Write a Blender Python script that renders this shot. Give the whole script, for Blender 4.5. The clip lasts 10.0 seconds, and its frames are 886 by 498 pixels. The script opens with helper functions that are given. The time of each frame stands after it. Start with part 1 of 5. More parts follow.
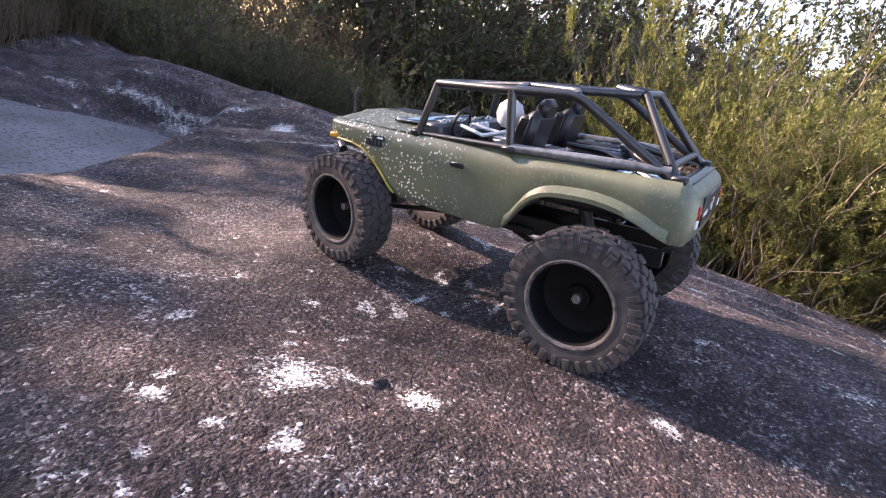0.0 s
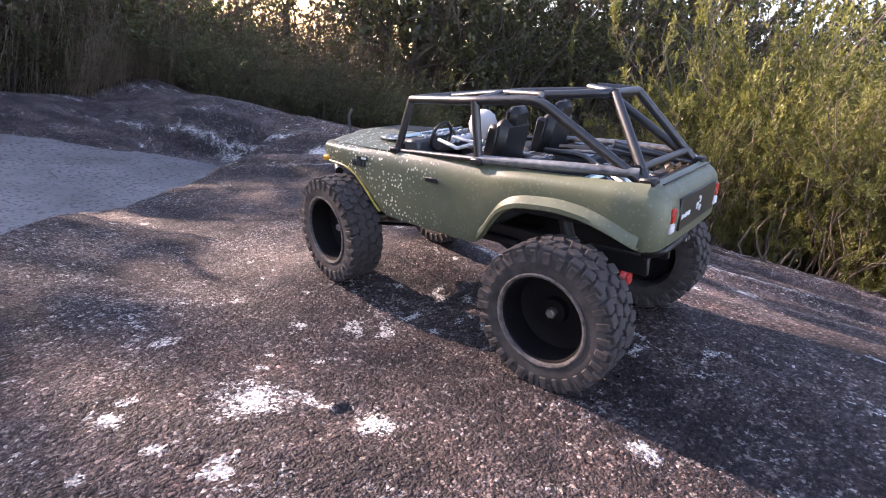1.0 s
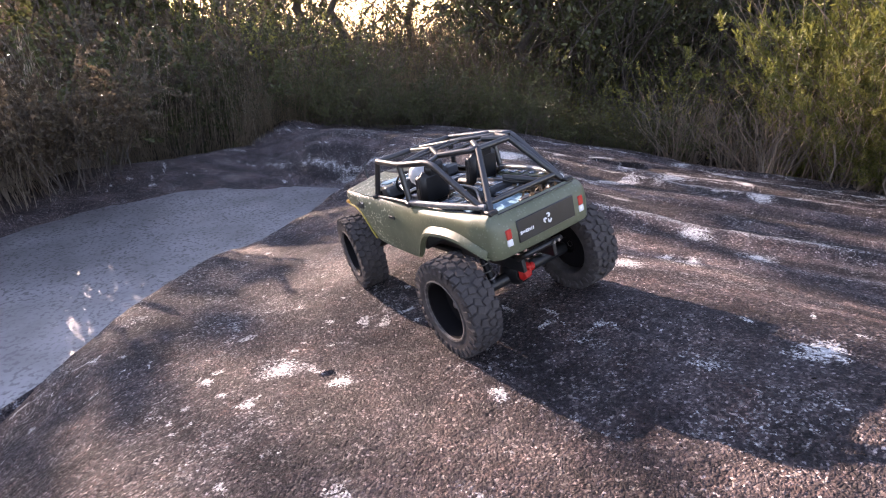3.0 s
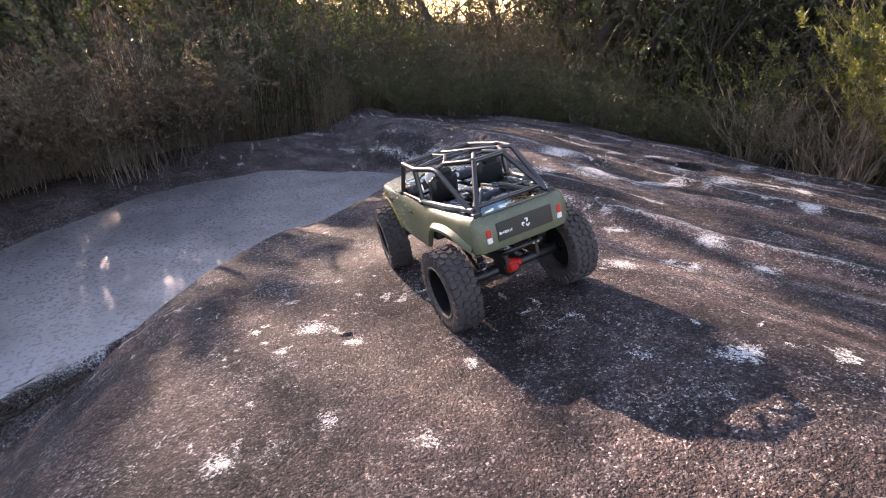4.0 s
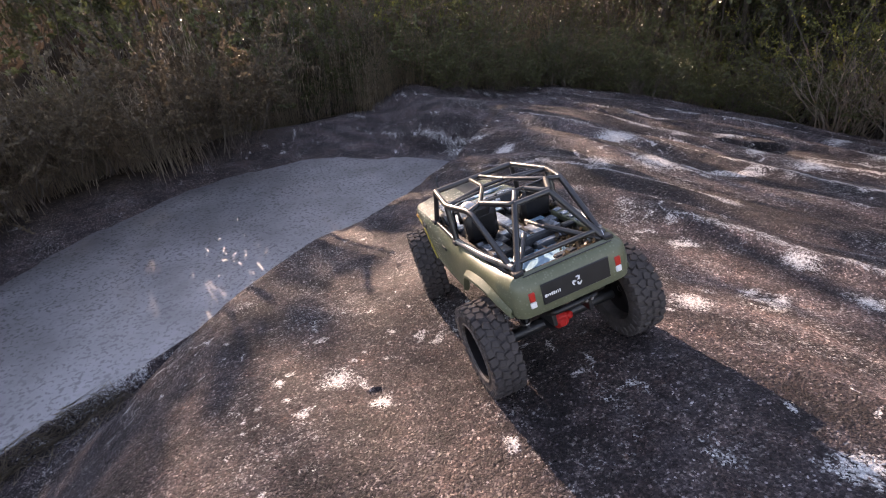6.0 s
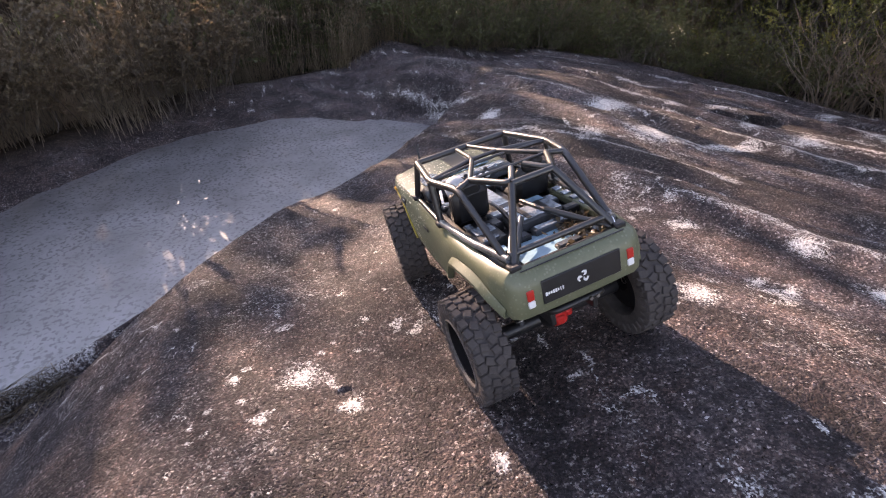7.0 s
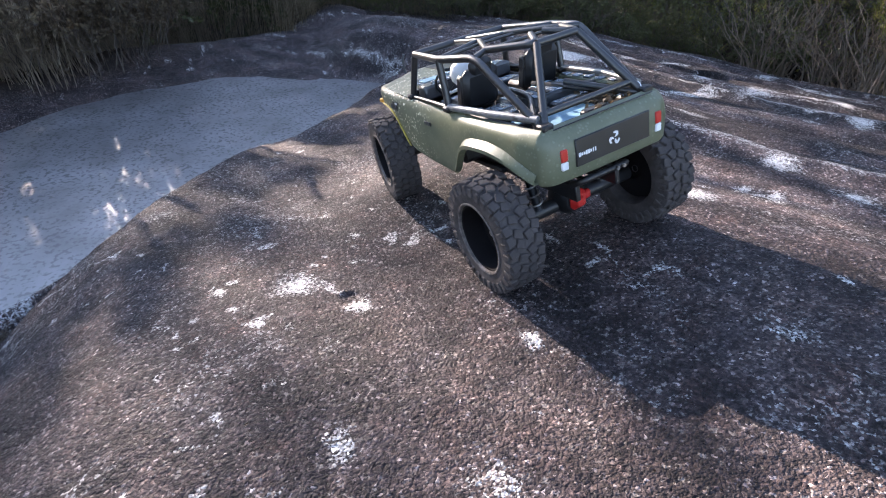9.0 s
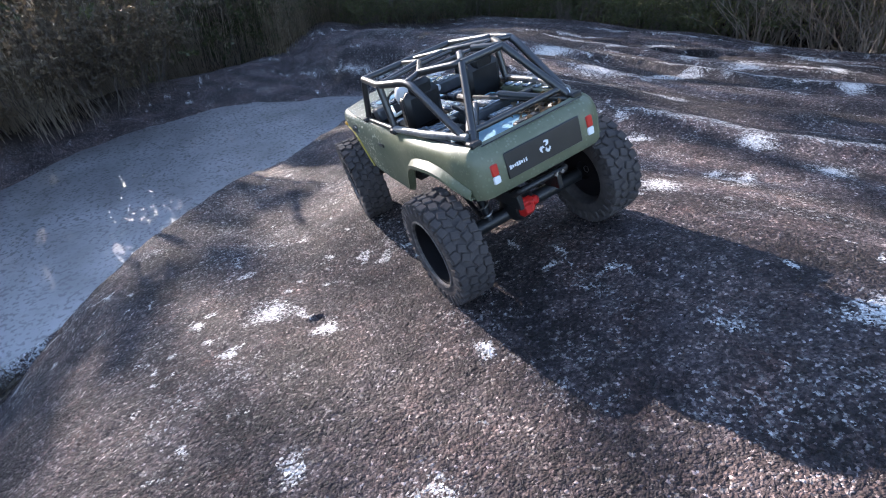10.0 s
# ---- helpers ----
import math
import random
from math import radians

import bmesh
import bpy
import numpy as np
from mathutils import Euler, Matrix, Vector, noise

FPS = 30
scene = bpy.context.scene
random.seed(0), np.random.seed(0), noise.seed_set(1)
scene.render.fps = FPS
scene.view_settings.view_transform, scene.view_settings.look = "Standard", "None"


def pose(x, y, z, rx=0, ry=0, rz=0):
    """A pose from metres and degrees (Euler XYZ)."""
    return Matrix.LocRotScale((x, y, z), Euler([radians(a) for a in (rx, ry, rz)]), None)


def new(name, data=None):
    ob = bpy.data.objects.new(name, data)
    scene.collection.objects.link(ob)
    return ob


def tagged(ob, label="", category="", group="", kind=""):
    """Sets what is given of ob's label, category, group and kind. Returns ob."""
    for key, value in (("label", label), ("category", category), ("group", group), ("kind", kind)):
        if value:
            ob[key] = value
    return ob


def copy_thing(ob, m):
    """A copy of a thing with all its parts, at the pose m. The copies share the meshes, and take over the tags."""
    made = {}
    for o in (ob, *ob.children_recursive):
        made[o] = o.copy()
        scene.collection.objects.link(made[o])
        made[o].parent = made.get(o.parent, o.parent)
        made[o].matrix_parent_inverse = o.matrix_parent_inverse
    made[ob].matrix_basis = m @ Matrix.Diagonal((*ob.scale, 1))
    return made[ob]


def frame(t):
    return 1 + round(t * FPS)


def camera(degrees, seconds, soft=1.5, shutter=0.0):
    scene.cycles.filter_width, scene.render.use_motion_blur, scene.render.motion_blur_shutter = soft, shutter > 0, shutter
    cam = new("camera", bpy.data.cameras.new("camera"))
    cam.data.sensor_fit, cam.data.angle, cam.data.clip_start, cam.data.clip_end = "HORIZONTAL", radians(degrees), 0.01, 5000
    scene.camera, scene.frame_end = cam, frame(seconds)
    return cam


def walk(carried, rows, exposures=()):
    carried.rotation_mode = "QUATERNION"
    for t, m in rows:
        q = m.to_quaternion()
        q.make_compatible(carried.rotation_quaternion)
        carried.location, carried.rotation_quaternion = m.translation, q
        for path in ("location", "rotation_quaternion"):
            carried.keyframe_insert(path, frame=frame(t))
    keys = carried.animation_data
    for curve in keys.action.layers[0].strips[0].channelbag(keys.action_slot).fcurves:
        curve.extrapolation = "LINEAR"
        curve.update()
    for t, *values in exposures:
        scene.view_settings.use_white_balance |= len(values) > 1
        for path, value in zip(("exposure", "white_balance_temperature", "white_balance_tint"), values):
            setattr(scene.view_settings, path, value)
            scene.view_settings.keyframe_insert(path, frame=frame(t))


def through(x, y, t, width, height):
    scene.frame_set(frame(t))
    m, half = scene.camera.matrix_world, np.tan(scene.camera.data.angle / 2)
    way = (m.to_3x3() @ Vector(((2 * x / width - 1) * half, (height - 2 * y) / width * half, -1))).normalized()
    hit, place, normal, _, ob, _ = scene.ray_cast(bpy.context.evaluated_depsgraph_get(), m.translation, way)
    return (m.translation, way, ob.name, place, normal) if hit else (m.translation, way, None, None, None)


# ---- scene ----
cam = camera(83.06, 10.0, soft=1.1)
# seconds, eye, yaw, pitch, roll
ROWS = [
    (0.0, -0.5359, -0.2143, 0.2321, -60.88, -20.09, 20.30),
    (0.5, -0.5057, -0.2563, 0.2664, -55.49, -22.93, 15.84),
    (1.0, -0.4746, -0.2725, 0.2612, -52.59, -21.51, 14.31),
    (1.5, -0.4399, -0.3458, 0.2896, -47.35, -23.85, 10.40),
    (2.0, -0.4157, -0.3595, 0.3198, -44.82, -24.52, 9.60),
    (2.5, -0.4230, -0.4296, 0.3426, -40.27, -24.28, 5.90),
    (2.7, -0.4214, -0.4785, 0.3752, -37.39, -24.96, 2.64),
    (4.0, -0.3763, -0.6974, 0.4819, -23.79, -27.90, -0.90),
    (4.5, -0.3676, -0.7056, 0.5385, -19.63, -31.02, -2.09),
    (5.0, -0.3174, -0.6997, 0.5565, -16.45, -32.42, -7.02),
    (5.5, -0.3084, -0.6471, 0.5430, -16.21, -30.21, -5.62),
    (7.0, -0.2749, -0.4812, 0.5027, -19.75, -35.91, -2.29),
    (7.5, -0.2910, -0.4994, 0.4392, -23.37, -34.96, 2.08),
    (8.0, -0.2874, -0.4585, 0.4449, -21.51, -36.45, -2.97),
    (8.5, -0.3834, -0.4465, 0.4102, -26.43, -36.02, 1.96),
    (9.0, -0.3631, -0.4837, 0.3877, -27.87, -37.14, 0.94),
    (9.5, -0.3070, -0.5345, 0.3981, -25.33, -38.03, -4.82),
    (10.0, -0.2981, -0.5215, 0.4089, -24.59, -36.95, -6.38),
]
walk(cam, [(t, pose(x, y, z, 0, 0, yaw) @ pose(0, 0, 0, 90 + pitch) @ pose(0, 0, 0, 0, 0, roll)) for t, x, y, z, yaw, pitch, roll in ROWS],
     exposures=[(0.0, 2.26, 7600, 36), (2.5, 2.30, 7750, 36), (4.0, 2.15, 8200, 33), (5.5, 1.94, 8600, 33), (7.0, 2.12, 8900, 36), (8.0, 2.10, 7850, 31), (9.0, 2.17, 6950, 23), (10.0, 2.08, 6450, 20)])

# ---- light: low sun ahead of the truck, clear sky ----
SUN_AZ, SUN_EL = 10.0, 17.6
world = bpy.data.worlds.new("sky")
world.use_nodes = True
scene.world = world
wn = world.node_tree.nodes
sky = wn.new("ShaderNodeTexSky")
sky.sky_type, sky.sun_disc = "NISHITA", False
sky.dust_density, sky.ozone_density = 0.1, 1.4
sky.sun_elevation, sky.sun_rotation = radians(SUN_EL), radians(-SUN_AZ)
wn["Background"].inputs["Strength"].default_value = 0.15
world.node_tree.links.new(sky.outputs[0], wn["Background"].inputs[0])
sun = new("sun", bpy.data.lights.new("sun", "SUN"))
sun.data.energy, sun.data.angle, sun.data.color = 4.7, radians(0.53), (1.0, 0.93, 0.82)
sun.matrix_world = pose(0, 0, 0, 90 - SUN_EL, 0, 180 + SUN_AZ)


# ---- materials ----
def material(name, rough=0.6, metal=0.0, spec=0.5):
    m = bpy.data.materials.new(name)
    m.use_nodes = True
    b = m.node_tree.nodes["Principled BSDF"]
    b.inputs["Roughness"].default_value, b.inputs["Metallic"].default_value = rough, metal
    b.inputs["Specular IOR Level"].default_value = spec
    return m, m.node_tree.nodes, m.node_tree.links, b


def noise_node(n, l, coord, scale, detail=4.0, rough=0.6):
    t = n.new("ShaderNodeTexNoise")
    t.inputs["Scale"].default_value, t.inputs["Detail"].default_value, t.inputs["Roughness"].default_value = scale, detail, rough
    l.new(coord, t.inputs["Vector"])
    return t.outputs["Fac"]


def ramp(n, l, fac, stops):
    r = n.new("ShaderNodeValToRGB")
    r.color_ramp.elements[0].position, r.color_ramp.elements[1].position = stops[0][0], stops[-1][0]
    for p, c in stops[1:-1]:
        r.color_ramp.elements.new(p)
    for e, (p, c) in zip(r.color_ramp.elements, stops):
        e.color = (*c, 1.0) if len(c) == 3 else c
    l.new(fac, r.inputs["Fac"])
    return r.outputs["Color"]


def mix(n, l, fac, a, b, mode="MIX"):
    m = n.new("ShaderNodeMix")
    m.data_type, m.blend_type = "RGBA", mode
    for socket, value in ((m.inputs[0], fac), (m.inputs[6], a), (m.inputs[7], b)):
        if isinstance(value, (int, float)):
            socket.default_value = value
        elif isinstance(value, tuple):
            socket.default_value = (*value, 1.0)
        else:
            l.new(value, socket)
    return m.outputs[2]


def bump(n, l, b, height, strength, distance):
    k = n.new("ShaderNodeBump")
    k.inputs["Strength"].default_value, k.inputs["Distance"].default_value = strength, distance
    l.new(height, k.inputs["Height"])
    l.new(k.outputs[0], b.inputs["Normal"])


def coords(n):
    return n.new("ShaderNodeTexCoord").outputs["Object"]


def attribute(n, name):
    a = n.new("ShaderNodeAttribute")
    a.attribute_name = name
    return a.outputs["Fac"]


def plain(name, color, rough=0.6, metal=0.0, scale=60.0, spread=0.25, relief=0.0005, spec=0.5):
    """A surface of one colour with grain and wear at two scales."""
    m, n, l, b = material(name, rough, metal, spec)
    c = coords(n)
    dark, light = tuple(v * (1 - spread) for v in color), tuple(min(1, v * (1 + spread)) for v in color)
    fine = ramp(n, l, noise_node(n, l, c, scale), [(0.3, dark), (0.7, light)])
    broad = ramp(n, l, noise_node(n, l, c, scale / 8), [(0.3, dark), (0.7, light)])
    l.new(mix(n, l, 0.5, fine, broad), b.inputs["Base Color"])
    bump(n, l, b, noise_node(n, l, c, scale * 4), 0.4, relief)
    return m


def silt_colour(n, l, c):
    """Pale silt with small dark pits that thin out and crowd together."""
    pits = ramp(n, l, noise_node(n, l, c, 90.0, 2.5, 0.55), [(0.39, (0.22, 0.21, 0.21)), (0.47, (1, 1, 1))])
    few = ramp(n, l, noise_node(n, l, c, 9.0, 3.0, 0.6), [(0.50, (0, 0, 0)), (0.75, (1, 1, 1))])
    cloud = ramp(n, l, noise_node(n, l, c, 5.0, 5.0, 0.65), [(0.32, (0.13, 0.124, 0.122)), (0.50, (0.23, 0.223, 0.225)), (0.70, (0.33, 0.322, 0.33))])
    return mix(n, l, 1.0, cloud, mix(n, l, few, pits, (1, 1, 1)), "MULTIPLY")


def ground_material():
    m, n, l, b = material("granite_and_soil", 0.7, 0.0, 0.45)
    c = coords(n)
    # crystals: cells of a few millimetres, each with its own tone and gloss
    warp = n.new("ShaderNodeTexNoise")
    warp.inputs["Scale"].default_value, warp.inputs["Detail"].default_value = 300.0, 2.0
    l.new(c, warp.inputs["Vector"])
    shift = n.new("ShaderNodeVectorMath")
    shift.operation = "MULTIPLY_ADD"
    shift.inputs[1].default_value = (0.0035, 0.0035, 0.0035)
    l.new(warp.outputs["Color"], shift.inputs[0]), l.new(c, shift.inputs[2])
    cells = n.new("ShaderNodeTexVoronoi")
    cells.inputs["Scale"].default_value = 450.0
    l.new(shift.outputs[0], cells.inputs["Vector"])
    tone = n.new("ShaderNodeSeparateColor")
    l.new(cells.outputs["Color"], tone.inputs[0])
    rock = ramp(n, l, tone.outputs[0], [(0.0, (0.008, 0.0065, 0.007)), (0.40, (0.038, 0.030, 0.031)), (0.72, (0.100, 0.079, 0.077)), (0.90, (0.170, 0.136, 0.126)), (0.96, (0.30, 0.255, 0.235)), (1.0, (0.84, 0.80, 0.77))])
    salt = ramp(n, l, noise_node(n, l, c, 250.0, 2.0, 0.55), [(0.30, (0.016, 0.012, 0.013)), (0.50, (0.058, 0.046, 0.048)), (0.62, (0.110, 0.090, 0.090)), (0.69, (0.22, 0.19, 0.185)), (0.77, (0.75, 0.70, 0.67))])
    rock = mix(n, l, 0.40, rock, salt)
    tint = ramp(n, l, noise_node(n, l, c, 16.0, 5.0, 0.7), [(0.35, (0.96, 1.03, 1.10)), (0.50, (1.0, 1.0, 1.0)), (0.66, (1.09, 0.99, 0.95))])
    rock = mix(n, l, 1.0, rock, tint, "MULTIPLY")
    coarse = ramp(n, l, noise_node(n, l, c, 60.0, 9.0, 0.85), [(0.36, (0.28, 0.265, 0.27)), (0.52, (0.82, 0.79, 0.79)), (0.66, (1.65, 1.6, 1.56))])
    rock = mix(n, l, 1.0, rock, coarse, "MULTIPLY")
    gloss = n.new("ShaderNodeMapRange")
    gloss.inputs["From Min"].default_value, gloss.inputs["From Max"].default_value = 0.0, 0.22
    gloss.inputs["To Min"].default_value, gloss.inputs["To Max"].default_value = 0.25, 0.80
    l.new(tone.outputs[1], gloss.inputs["Value"])
    matt = n.new("ShaderNodeMath")
    matt.operation = "MAXIMUM"
    l.new(gloss.outputs[0], matt.inputs[0]), l.new(attribute(n, "soil"), matt.inputs[1])
    l.new(matt.outputs[0], b.inputs["Roughness"])
    stain = ramp(n, l, noise_node(n, l, c, 9.0, 6.0, 0.7), [(0.36, (0.27, 0.235, 0.25)), (0.50, (0.80, 0.74, 0.745)), (0.64, (1.40, 1.31, 1.25))])
    rust = ramp(n, l, noise_node(n, l, c, 23.0, 4.0, 0.6), [(0.55, (1, 1, 1)), (0.70, (1.06, 0.92, 0.86))])
    rock = mix(n, l, 1.0, mix(n, l, 1.0, rock, stain, "MULTIPLY"), rust, "MULTIPLY")
    # stain streaks, together with long bands of cast shade put into the colour
    streak_and_shade = ramp(n, l, attribute(n, "streak"), [(0.26, (0.48, 0.485, 0.51)), (0.47, (0.90, 0.915, 0.94)), (0.53, (1.0, 0.985, 0.985)), (0.76, (1.50, 1.55, 1.58))])
    rock = mix(n, l, 1.0, rock, streak_and_shade, "MULTIPLY")
    # pale crusts of lichen and the crevice lip's painted sun, broken up by the grain
    lich = n.new("ShaderNodeMath")
    lich.operation, lich.use_clamp = "MULTIPLY_ADD", True
    edge = n.new("ShaderNodeMath")
    edge.operation = "ADD"
    l.new(attribute(n, "lichen"), edge.inputs[0])
    l.new(noise_node(n, l, c, 120.0, 5.0, 0.75), edge.inputs[1])
    speck = n.new("ShaderNodeMath")
    speck.operation = "MULTIPLY_ADD"
    speck.inputs[1].default_value = 0.45
    l.new(tone.outputs[2], speck.inputs[0]), l.new(edge.outputs[0], speck.inputs[2])
    l.new(speck.outputs[0], lich.inputs[0])
    lich.inputs[1].default_value, lich.inputs[2].default_value = 4.0, -4.45
    crust_and_sun = ramp(n, l, noise_node(n, l, c, 420.0, 2.0, 0.6), [(0.35, (0.40, 0.39, 0.38)), (0.6, (0.86, 0.84, 0.81))])
    rock = mix(n, l, lich.outputs[0], rock, crust_and_sun)
    # scattered pale flecks
    v = n.new("ShaderNodeTexVoronoi")
    v.inputs["Scale"].default_value = 120.0
    bend = n.new("ShaderNodeVectorMath")
    bend.operation = "MULTIPLY_ADD"
    bend.inputs[1].default_value = (0.012, 0.012, 0.012)
    l.new(warp.outputs["Color"], bend.inputs[0]), l.new(c, bend.inputs[2]), l.new(bend.outputs[0], v.inputs["Vector"])
    own = n.new("ShaderNodeSeparateColor")
    l.new(v.outputs["Color"], own.inputs[0])
    fleck = ramp(n, l, v.outputs["Distance"], [(0.16, (0.6, 0.6, 0.6)), (0.34, (0.0, 0.0, 0.0))])
    fleck = mix(n, l, 1.0, fleck, ramp(n, l, own.outputs[0], [(0.50, (0, 0, 0)), (0.85, (1, 1, 1))]), "MULTIPLY")
    rock = mix(n, l, fleck, rock, (0.34, 0.30, 0.275))
    bed = silt_colour(n, l, c)
    soil = ramp(n, l, noise_node(n, l, c, 30.0, 6.0, 0.7), [(0.3, (0.018, 0.014, 0.011)), (0.7, (0.075, 0.055, 0.040))])
    colour = mix(n, l, attribute(n, "soil"), mix(n, l, attribute(n, "bed"), rock, bed), soil)
    l.new(colour, b.inputs["Base Color"])
    dull = n.new("ShaderNodeMath")
    dull.operation = "MULTIPLY_ADD"
    dull.inputs[1].default_value, dull.inputs[2].default_value = -0.35, 0.35
    l.new(attribute(n, "soil"), dull.inputs[0]), l.new(dull.outputs[0], b.inputs["Specular IOR Level"])
    high = n.new("ShaderNodeMath")
    high.operation = "MULTIPLY_ADD"
    l.new(noise_node(n, l, c, 225.0, 2.5, 0.6), high.inputs[0])
    high.inputs[1].default_value = 2.6
    peak = n.new("ShaderNodeMath")
    peak.operation = "MULTIPLY"
    peak.inputs[1].default_value = -0.75
    l.new(cells.outputs["Distance"], peak.inputs[0])
    l.new(peak.outputs[0], high.inputs[2])
    bump(n, l, b, high.outputs[0], 1.0, 0.0023)
    return m


def water_material():
    """Shallow water, clouded by pale silt, with a weak sheen."""
    m, n, l, b = material("pool_water", 0.06)
    out = n["Material Output"]
    clear, silt, gloss = n.new("ShaderNodeBsdfTransparent"), n.new("ShaderNodeBsdfDiffuse"), n.new("ShaderNodeBsdfGlossy")
    body, blend = n.new("ShaderNodeMixShader"), n.new("ShaderNodeMixShader")
    clear.inputs[0].default_value = (0.92, 0.91, 0.90, 1)
    c = coords(n)
    l.new(silt_colour(n, l, c), silt.inputs[0])
    body.inputs[0].default_value = 0.55
    gloss.inputs["Roughness"].default_value = 0.32
    f = n.new("ShaderNodeFresnel")
    f.inputs["IOR"].default_value = 1.33
    k = n.new("ShaderNodeBump")
    k.inputs["Strength"].default_value, k.inputs["Distance"].default_value = 0.06, 0.003
    l.new(noise_node(n, l, c, 25.0, 2.0), k.inputs["Height"])
    l.new(k.outputs[0], gloss.inputs["Normal"]), l.new(k.outputs[0], f.inputs["Normal"])
    weak = n.new("ShaderNodeMath")
    weak.operation, weak.inputs[1].default_value = "MULTIPLY", 0.14
    l.new(f.outputs[0], weak.inputs[0])
    l.new(clear.outputs[0], body.inputs[1]), l.new(silt.outputs[0], body.inputs[2])
    l.new(weak.outputs[0], blend.inputs[0]), l.new(body.outputs[0], blend.inputs[1]), l.new(gloss.outputs[0], blend.inputs[2])
    l.new(blend.outputs[0], out.inputs["Surface"])
    n.remove(b)
    return m


def paint_material():
    """Olive paint with dried splashes and road dust."""
    m, n, l, b = material("olive_paint", 0.42)
    c = coords(n)
    base = ramp(n, l, noise_node(n, l, c, 14.0), [(0.3, (0.108, 0.120, 0.072)), (0.7, (0.140, 0.153, 0.096))])
    dust = ramp(n, l, noise_node(n, l, c, 55.0, 6.0, 0.75), [(0.50, (0, 0, 0)), (0.75, (0.35, 0.35, 0.35))])
    base = mix(n, l, dust, base, (0.22, 0.22, 0.155))
    v = n.new("ShaderNodeTexVoronoi")
    v.inputs["Scale"].default_value = 270.0
    l.new(c, v.inputs["Vector"])
    drop = ramp(n, l, v.outputs["Distance"], [(0.28, (1, 1, 1)), (0.38, (0, 0, 0))])
    area = ramp(n, l, noise_node(n, l, c, 30.0, 3.0, 0.6), [(0.37, (0, 0, 0)), (0.47, (1, 1, 1))])
    forward = n.new("ShaderNodeSeparateXYZ")
    l.new(c, forward.inputs[0])
    ahead = ramp(n, l, forward.outputs["Y"], [(-0.06, (0.06, 0.06, 0.06)), (0.06, (1, 1, 1))])
    some = n.new("ShaderNodeSeparateColor")
    l.new(v.outputs["Color"], some.inputs[0])
    chance = ramp(n, l, some.outputs[0], [(0.45, (0, 0, 0)), (0.60, (1, 1, 1))])
    splash = mix(n, l, 1.0, mix(n, l, 1.0, mix(n, l, 1.0, drop, area, "MULTIPLY"), ahead, "MULTIPLY"), chance, "MULTIPLY")
    l.new(mix(n, l, splash, base, (0.92, 0.88, 0.70)), b.inputs["Base Color"])
    bump(n, l, b, noise_node(n, l, c, 400.0), 0.15, 0.0003)
    return m


def leaf_material(name, dark, light, rough=0.5, through=0.4):
    m, n, l, b = material(name, rough)
    r = n.new("ShaderNodeNewGeometry").outputs["Random Per Island"]
    colour = ramp(n, l, r, [(0.0, dark), (1.0, light)])
    colour = mix(n, l, 0.5, colour, ramp(n, l, n.new("ShaderNodeObjectInfo").outputs["Random"], [(0.0, dark), (1.0, light)]))
    l.new(colour, b.inputs["Base Color"])
    t, blend = n.new("ShaderNodeBsdfTranslucent"), n.new("ShaderNodeMixShader")
    l.new(colour, t.inputs[0])
    blend.inputs[0].default_value = through
    l.new(b.outputs[0], blend.inputs[1]), l.new(t.outputs[0], blend.inputs[2])
    l.new(blend.outputs[0], n["Material Output"].inputs["Surface"])
    return m


GROUND, WATER, PAINT = ground_material(), water_material(), paint_material()
RUBBER = plain("dusty_rubber", (0.066, 0.057, 0.055), 0.80, 0, 90, 0.6, 0.0014, 0.3)
SIDEWALL = plain("scuffed_sidewall", (0.13, 0.115, 0.108), 0.85, 0, 220, 0.75, 0.0016, 0.3)
BLACK = plain("black_plastic", (0.013, 0.013, 0.014), 0.42, 0, 70, 0.4, 0.0004)
TUBE = plain("satin_black_tube", (0.008, 0.0085, 0.0095), 0.40, 0.0, 80, 0.4, 0.0002, 1.0)
# cage tube with the low sun's bright reflection put into its colour
RAIL = plain("scuffed_grey_rail", (0.17, 0.175, 0.18), 0.30, 0.25, 160, 0.7, 0.0003, 0.8)
SILVER = plain("worn_silver_print", (0.36, 0.42, 0.47), 0.26, 0.55, 150, 0.75, 0.0006)
GREY = plain("grey_plastic", (0.055, 0.06, 0.066), 0.28, 0, 70, 0.5, 0.0003)
WHITE = plain("white_plastic", (0.78, 0.79, 0.80), 0.35, 0, 60, 0.06, 0.0002)
RED = plain("red_anodised", (0.50, 0.018, 0.014), 0.4, 0.0, 60, 0.25, 0.0003)
REDLENS = plain("red_lens_sticker", (0.52, 0.03, 0.02), 0.3, 0, 40, 0.1, 0.0001)
AMBER = plain("amber_lens", (0.62, 0.30, 0.02), 0.3, 0, 40, 0.1, 0.0001)
DECAL = plain("black_decal", (0.020, 0.020, 0.021), 0.35, 0, 60, 0.3, 0.0001)
BLUE = plain("pale_blue_print", (0.22, 0.40, 0.50), 0.4, 0, 60, 0.3, 0.0002)
PITCH = plain("rim_black", (0.006, 0.005, 0.006), 0.7, 0, 60, 0.3, 0.0002, 0.2)
STEEL = plain("dull_steel", (0.30, 0.29, 0.28), 0.45, 0.8, 90, 0.4, 0.0003)
EDGE = plain("bare_yellow_edge", (0.42, 0.33, 0.06), 0.45, 0, 80, 0.4, 0.0003)
BARK = plain("grey_bark", (0.115, 0.092, 0.075), 0.85, 0, 45, 0.5, 0.004)
TWIG = plain("pale_twig", (0.20, 0.155, 0.115), 0.8, 0, 60, 0.45, 0.001)
HEATH = leaf_material("yellow_green_needles", (0.070, 0.088, 0.022), (0.34, 0.33, 0.09))
